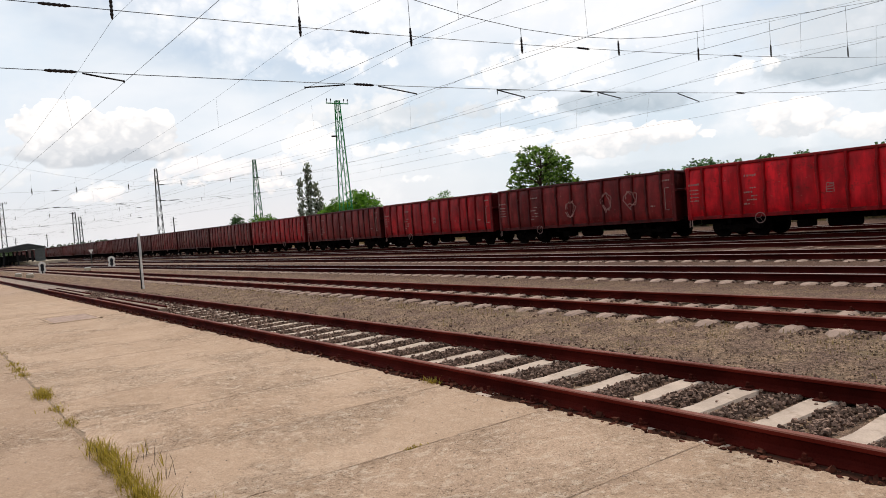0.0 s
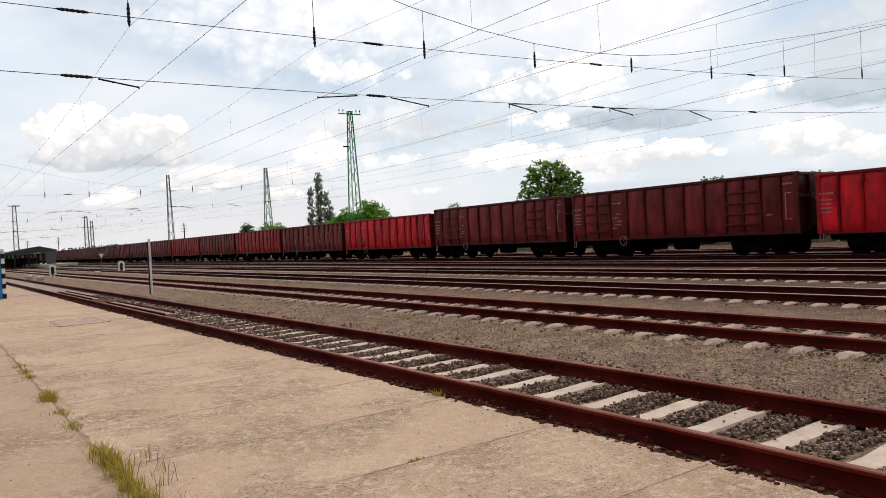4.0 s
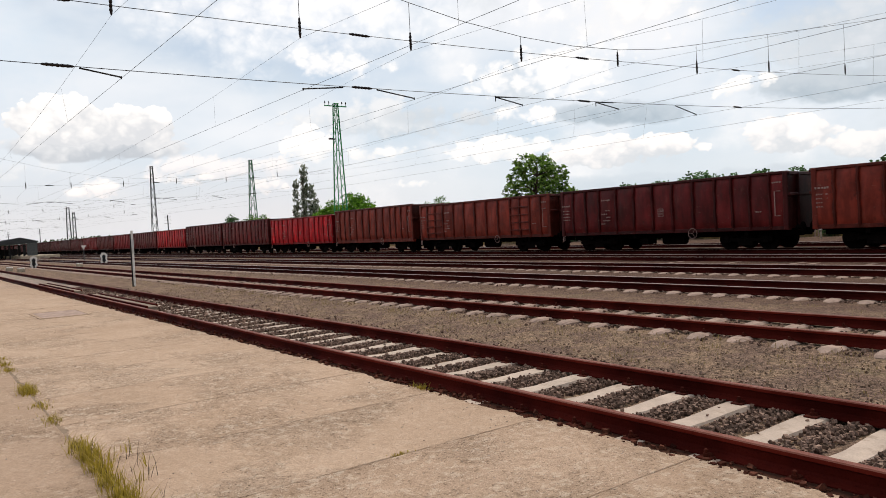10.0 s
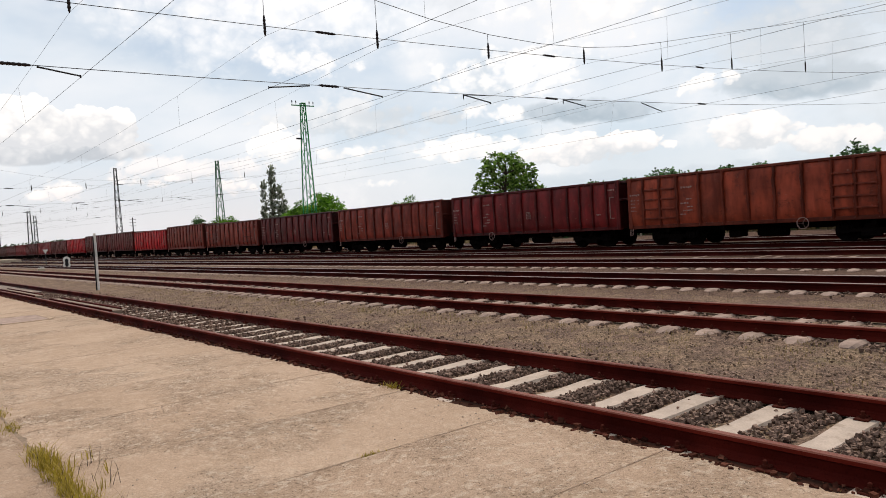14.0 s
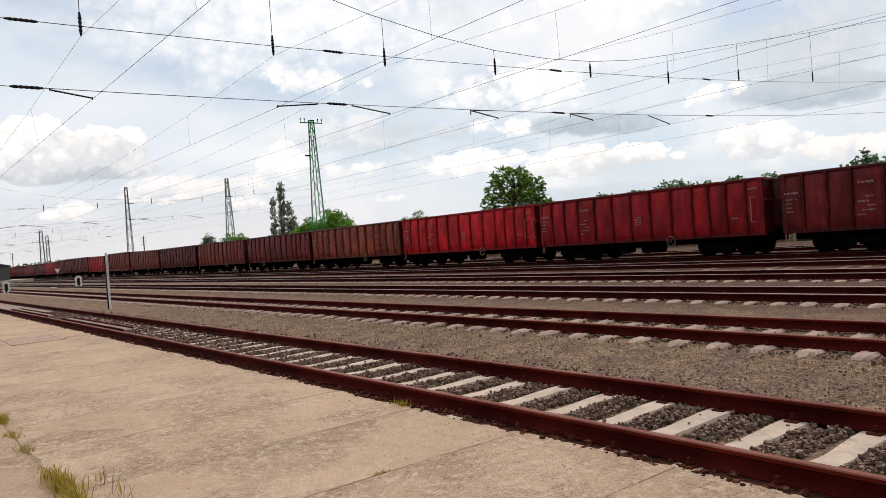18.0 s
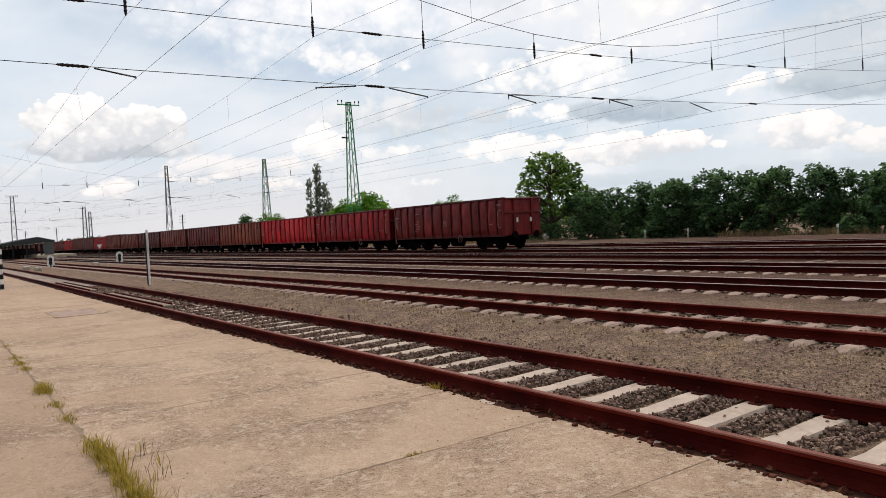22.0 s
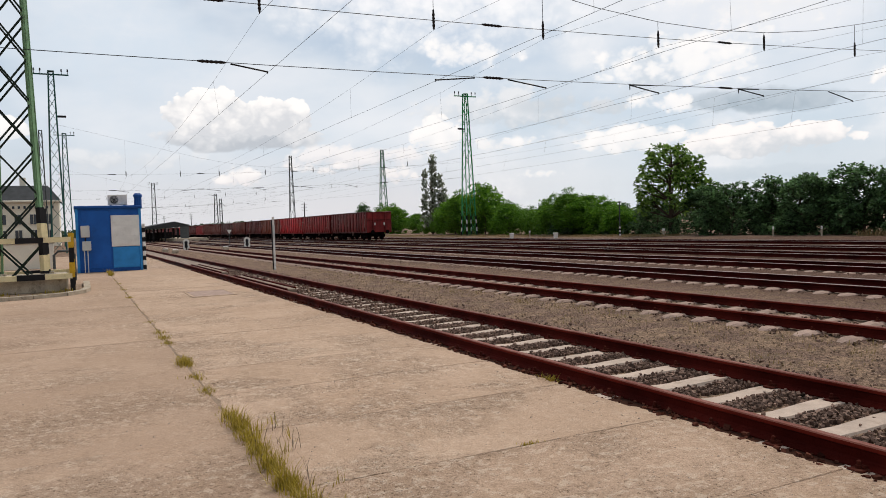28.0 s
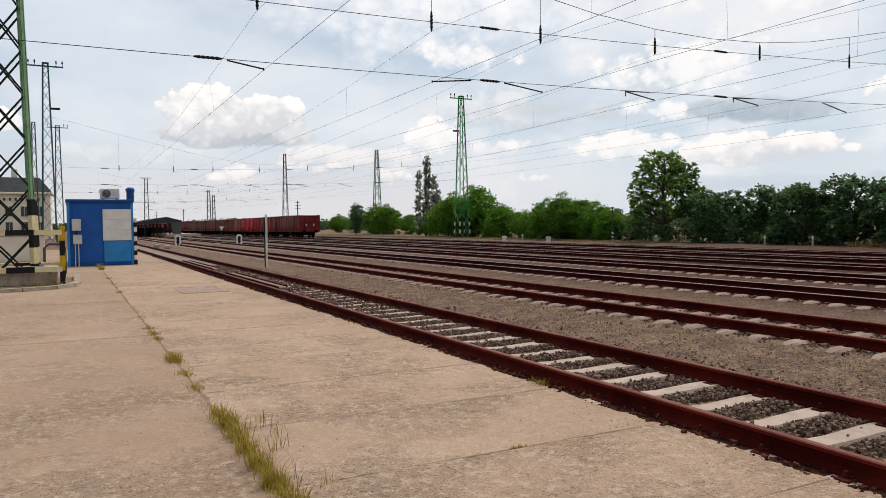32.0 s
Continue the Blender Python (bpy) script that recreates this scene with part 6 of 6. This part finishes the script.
def trunk(seed, h, r0, limbs, spread, start=0.25):
    """A tapered, slightly bent trunk with limbs that fork once."""
    r = random.Random(seed)
    g = Geo()
    pts = [Vector((0, 0, -0.1))]
    for k in range(1, 6):
        pts.append(Vector((r.uniform(-0.12, 0.12) * k * 0.5, r.uniform(-0.12, 0.12) * k * 0.5, h * k / 5 * 0.85)))
    for k in range(5):
        g.rod(pts[k], pts[k + 1], r0 * (1 - k / 5.6), 7, r0 * (1 - (k + 1) / 5.6))
    for _ in range(limbs):
        u = r.uniform(start, 0.95)
        k = min(int(u * 5), 4)
        a = pts[k] + (pts[k + 1] - pts[k]) * (u * 5 - k)
        ang = r.uniform(0, 6.28)
        far = spread * r.uniform(0.5, 0.95) * (1.1 - 0.5 * u)
        b = a + Vector((math.cos(ang) * far * 0.55, math.sin(ang) * far * 0.55, far * r.uniform(0.3, 0.6)))
        c = b + Vector((math.cos(ang + r.uniform(-0.6, 0.6)) * far * 0.5, math.sin(ang + r.uniform(-0.6, 0.6)) * far * 0.5, far * r.uniform(0.15, 0.5)))
        rr = r0 * (1 - u) * 0.6 + 0.02
        g.rod(a, b, rr, 5, rr * 0.6)
        g.rod(b, c, rr * 0.6, 5, 0.012)
        d = b + Vector((r.uniform(-0.5, 0.5), r.uniform(-0.5, 0.5), far * 0.6))
        g.rod(b, d, rr * 0.5, 4, 0.01)
    return g.mesh("trunk", BARK)


def sprays(seed, blobs, count, leaf, mat, leaves=9, lift=0.35, fill=0.3, width=0.30, upright=0.0):
    """A crown of leaf rosettes at the twig ends: blobs are rows of x, y, z, half width, half height; fill is the share kept inside."""
    r = np.random.RandomState(seed)
    blobs = np.array(blobs)
    area = blobs[:, 3] * blobs[:, 4]
    pick = r.choice(len(blobs), count, p=area / area.sum())
    b = blobs[pick]
    d = r.randn(count, 3)
    d[:, 2] = d[:, 2] + 0.25
    d /= np.linalg.norm(d, axis=1, keepdims=True)
    rad = np.where(r.rand(count) < fill, r.rand(count) * 0.75, 0.8 + 0.28 * r.rand(count))[:, None]
    c = b[:, :3] + d * rad * np.stack([b[:, 3], b[:, 3], b[:, 4]], 1)
    n = count * leaves
    out = np.repeat(d, leaves, 0)
    u = r.randn(n, 3) * (1, 1, 0.45) + out * 0.7 + (0, 0, lift)
    u = u * (1 - upright) + upright * (np.array((0, 0, 1.6)) + r.randn(n, 3) * 0.35)
    u /= np.linalg.norm(u, axis=1, keepdims=True)
    size = leaf * (0.6 + 0.7 * r.rand(n, 1))
    at = np.repeat(c, leaves, 0) + r.randn(n, 3) * leaf * 0.25
    w = np.cross(u, np.array((0, 0, 1.0)) + r.randn(n, 3) * 0.45)
    w /= np.linalg.norm(w, axis=1, keepdims=True)
    w *= size * width
    knee, tip = at + u * size * 0.6, at + u * size + np.array((0, 0, -0.32)) * size * (1 - upright)
    v = np.stack([at, knee + w, tip, knee - w], 1).reshape(-1, 3)
    me = bpy.data.meshes.new("crown")
    me.from_pydata(v.tolist(), [], np.arange(4 * n).reshape(-1, 4).tolist())
    me.materials.append(mat)
    return me


def limbed(seed, h, r0, blobs):
    """A trunk with a limb and twigs towards each blob of its crown."""
    r = random.Random(seed)
    g = Geo()
    pts = [Vector((r.uniform(-0.1, 0.1) * k * 0.4, r.uniform(-0.1, 0.1) * k * 0.4, h * k / 5 - (0.1 if k == 0 else 0))) for k in range(6)]
    for k in range(5):
        g.rod(pts[k], pts[k + 1], r0 * (1 - k / 5.8), 7, r0 * (1 - (k + 1) / 5.8))
    for x, y, z, half, tall in blobs:
        a = pts[min(max(int((z - 0.9 * half) / h * 5), 0), 4)]
        b = Vector((x, y, z)) * 0.75 + a * 0.25 + Vector((0, 0, -0.2 * tall))
        g.rod(a, b, r0 * 0.34, 5, r0 * 0.2)
        for _ in range(6):
            q = Vector((x, y, z)) + Vector((r.uniform(-0.8, 0.8) * half, r.uniform(-0.8, 0.8) * half, r.uniform(-0.3, 0.85) * tall))
            g.rod(b, q, r0 * 0.14, 4, 0.008)
    return g.mesh("trunk", BARK)


def tree(name, x, y, z, parts_, scale, turn, label, category="tree", group=""):
    root = thing(name, pose(x, y, z, 0, 0, turn), label, category, group)
    t, c, lift = parts_
    part("trunk", t, root, at=Matrix.Scale(scale, 4))
    part("crown", c, root, at=Matrix.Scale(scale, 4) @ pose(0, 0, lift))
    return root


def mound(seed, n, rx, z0, z1, half, tall):
    """Blobs heaped into an uneven dome."""
    r = random.Random(seed)
    rows = []
    for k in range(n):
        v = (k + 0.5) / n
        reach = rx * math.sqrt(max(1 - (v * 0.95) ** 3.2, 0.05)) * r.uniform(0.55, 1.0)
        a = k * 2.4 + r.uniform(-0.4, 0.4)
        rows.append((reach * math.cos(a), reach * math.sin(a), z0 + (z1 - z0) * v, half * r.uniform(0.75, 1.2), tall * r.uniform(0.75, 1.2)))
    return rows


rnd = random.Random(21)
dome = mound(3, 28, 3.0, 2.2, 7.6, 0.8, 0.55)
big = (limbed(1, 7.6, 0.24, dome), sprays(2, dome, 620, 0.36, LEAF_WALNUT, 11, 0.3, 0.1, 0.27), 0.0)
tree("walnut_tree", 47.5, 49.1, 0.05, big, 1.0, 30, "tall green tree with a broad airy crown", "tree")
forms = []
for k in range(5):
    heap = mound(40 + k, 13, 1.8, 0.9, 4.7, 0.6, 0.48)
    forms.append((limbed(10 + k, 4.2, 0.11, heap), sprays(30 + k, heap, 240, 0.34, LEAF, 11, 0.35, 0.15, 0.25), 0.0))
for k in range(26):
    y = 8 + k * 1.45 + rnd.uniform(-0.5, 0.5)
    s = rnd.uniform(0.76, 0.9) * (1.12 if 28 < y < 33 or 16.5 < y < 19 else 1.0)
    tree("roadside_tree", 46.6 + rnd.uniform(-0.8, 2.2), y, 0.05, forms[k % 5], s, rnd.uniform(0, 360), "young dark green tree in a dense row", "tree", "row of young trees")
for k in range(9):
    y = 6 + k * 6.0 + rnd.uniform(-0.6, 0.6)
    tree("thicket_tree", 50.5 + rnd.uniform(-0.8, 2.2), y, 0.05, forms[(k + 1) % 5], rnd.uniform(0.5, 0.72), rnd.uniform(0, 360), "low dark green tree in the thicket behind", "tree", "thicket behind the row")
for k, (y, s) in enumerate(((52.0, 0.72), (54.5, 0.6), (46.0, 0.85), (56.5, 0.62))):
    tree("roadside_tree", 48.5 + rnd.uniform(-0.5, 1.0), y, 0.05, forms[k % 4], s, rnd.uniform(0, 360), "young dark green tree in a dense row", "tree", "row of young trees")
bushes = [(trunk(50 + k, 2.6, 0.07, 12, 1.6, 0.08), crown(60 + k, 210, 52, 2.8, 4.4, 0.115, LEAF_BRIGHT, 0.7), -0.2) for k in range(3)]
for k, (x, y, s) in enumerate(((47.5, 58.0, 0.88), (47.2, 60.5, 1.0), (47.0, 63.0, 1.1), (47.3, 66.0, 1.02), (48.0, 69.0, 0.85), (48.5, 72.5, 0.68), (50.0, 76.0, 0.8), (49.0, 79.0, 0.98), (50.5, 82.5, 1.0), (51.5, 86.0, 1.05), (50.0, 89.0, 1.25), (49.5, 92.5, 1.4), (50.5, 96.5, 1.35), (51.5, 101.0, 0.85), (52.0, 106.0, 0.55), (55.0, 116.0, 0.6), (57.0, 124.0, 0.9), (55.0, 131.0, 1.3), (56.0, 137.0, 1.4), (60.0, 150.0, 1.2), (62.0, 165.0, 1.1), (62.0, 180.0, 1.1), (46.8, 55.5, 0.7))):
    tree("bush", x, y, 0.03, bushes[k % 3], s * 1.08, rnd.uniform(0, 360), "rounded bright green bush at the yard edge", "bush", "bushes behind the tracks")
shaft = [(-1.15 + 0.1 * k / 4, 0.2, 2.2 + 1.75 * k, 0.55 * (1 - 0.12 * k), 1.2) for k in range(5)]
shaft += [(0.35 - 0.02 * k, 0.0, 2.6 + 1.5 * k, 0.85 * (1 - 0.085 * k), 1.15) for k in range(7)]
shaft += [(1.5, -0.3, 3.0, 0.9, 1.5), (1.75, -0.2, 5.0, 0.75, 1.4), (1.6, 0.1, 6.8, 0.6, 1.2), (1.3, 0.0, 8.4, 0.5, 1.1)]
slim = (limbed(70, 12.0, 0.2, shaft), sprays(71, shaft, 520, 0.5, LEAF_POPLAR, 8, 0.5, 0.25, 0.22, 0.55), 0.0)
tree("poplar_tree", 51.6, 106.5, 0.05, slim, 1.0, -25, "slender silver-green poplar tree above the bushes")
fern = (trunk(72, 5.2, 0.09, 16, 2.2, 0.4), crown(73, 70, 34, 2.6, 4.4, 0.24, LEAF_BRIGHT, 0.6, 0.5), 2.0)
tree("sumac_tree", 48.8, 84.6, 0.05, fern, 1.12, 40, "bright green tree with drooping fronds behind the mast")
spire = (trunk(74, 6.4, 0.12, 14, 1.3, 0.1), crown(75, 110, 30, 1.5, 6.6, 0.2, LEAF, 1.6), 0.3)
tree("conical_tree", 50.0, 134.5, 0.05, spire, 0.95, 0, "dark green conical tree beside the yard")

tall = [(rnd.uniform(42.5, 46.5), 46 + 94 * rnd.random() ** 1.3, 0.03, rnd.randint(20, 40), 0.2, 0.3, 0.35) for _ in range(420)]
blades("tall_grass", tall, STRAW, "tall dry grass along the far edge of the yard", 0.02)
low = [(rnd.uniform(45.6, 49.5), 5 + 62 * rnd.random(), rnd.uniform(0.25, 0.8), rnd.uniform(0.4, 0.8), rnd.uniform(0.35, 0.7)) for _ in range(150)]
tagged(new("undergrowth", sprays(91, low, 2600, 0.3, LEAF, 9, 0.4, 0.3, 0.25)), "tangled dark green undergrowth below the trees", "undergrowth", kind="stuff")
pale = [(rnd.uniform(45.0, 46.5), 16 + 14 * rnd.random(), 0.03, rnd.randint(20, 40), 0.48, 0.35, 0.5) for _ in range(60)]
blades("dry_reeds", pale, STRAW, "tall pale dry grass standing before the trees", 0.02)

# Far woods close the view all round.
r = np.random.RandomState(9)
rows = []
for k in range(1500):
    a = math.radians(r.uniform(-35, 100))
    d = r.uniform(330, 620)
    x, y = d * math.sin(a), d * math.cos(a)
    if x < 62 and y > 0 and abs(x - 20) < 40 and d < 480:
        continue
    rows.append((x, y, r.uniform(2.5, 6.0)))
n, m = len(rows), 130
c = np.repeat(np.array(rows), m, 0)
at = c * (1, 1, 0) + r.randn(len(c), 3) * (4.5, 4.5, 0)
at[:, 2] = np.abs(r.rand(len(c)) ** 0.8) * c[:, 2]
u, w = r.randn(len(c), 3), r.randn(len(c), 3)
u, w = u / np.linalg.norm(u, axis=1, keepdims=True) * 0.8, w / np.linalg.norm(w, axis=1, keepdims=True) * 0.7
v = np.stack([at - u, at + w, at + u, at - w], 1).reshape(-1, 3)
me = bpy.data.meshes.new("far_woods")
me.from_pydata(v.tolist(), [], np.arange(len(v)).reshape(-1, 4).tolist())
me.materials.append(LEAF_FAR)
tagged(new("far_woods", me), "hazy dark green woods far beyond the yard", "woods", kind="stuff")


def motions():
    """The train draws away along its track, slowing a little."""
    for i, root in enumerate(WAGONS):
        walk(root, [(t, pose(TRAIN_X, y + MIDDLES[i], 0)) for t, y in TAIL])


motions()
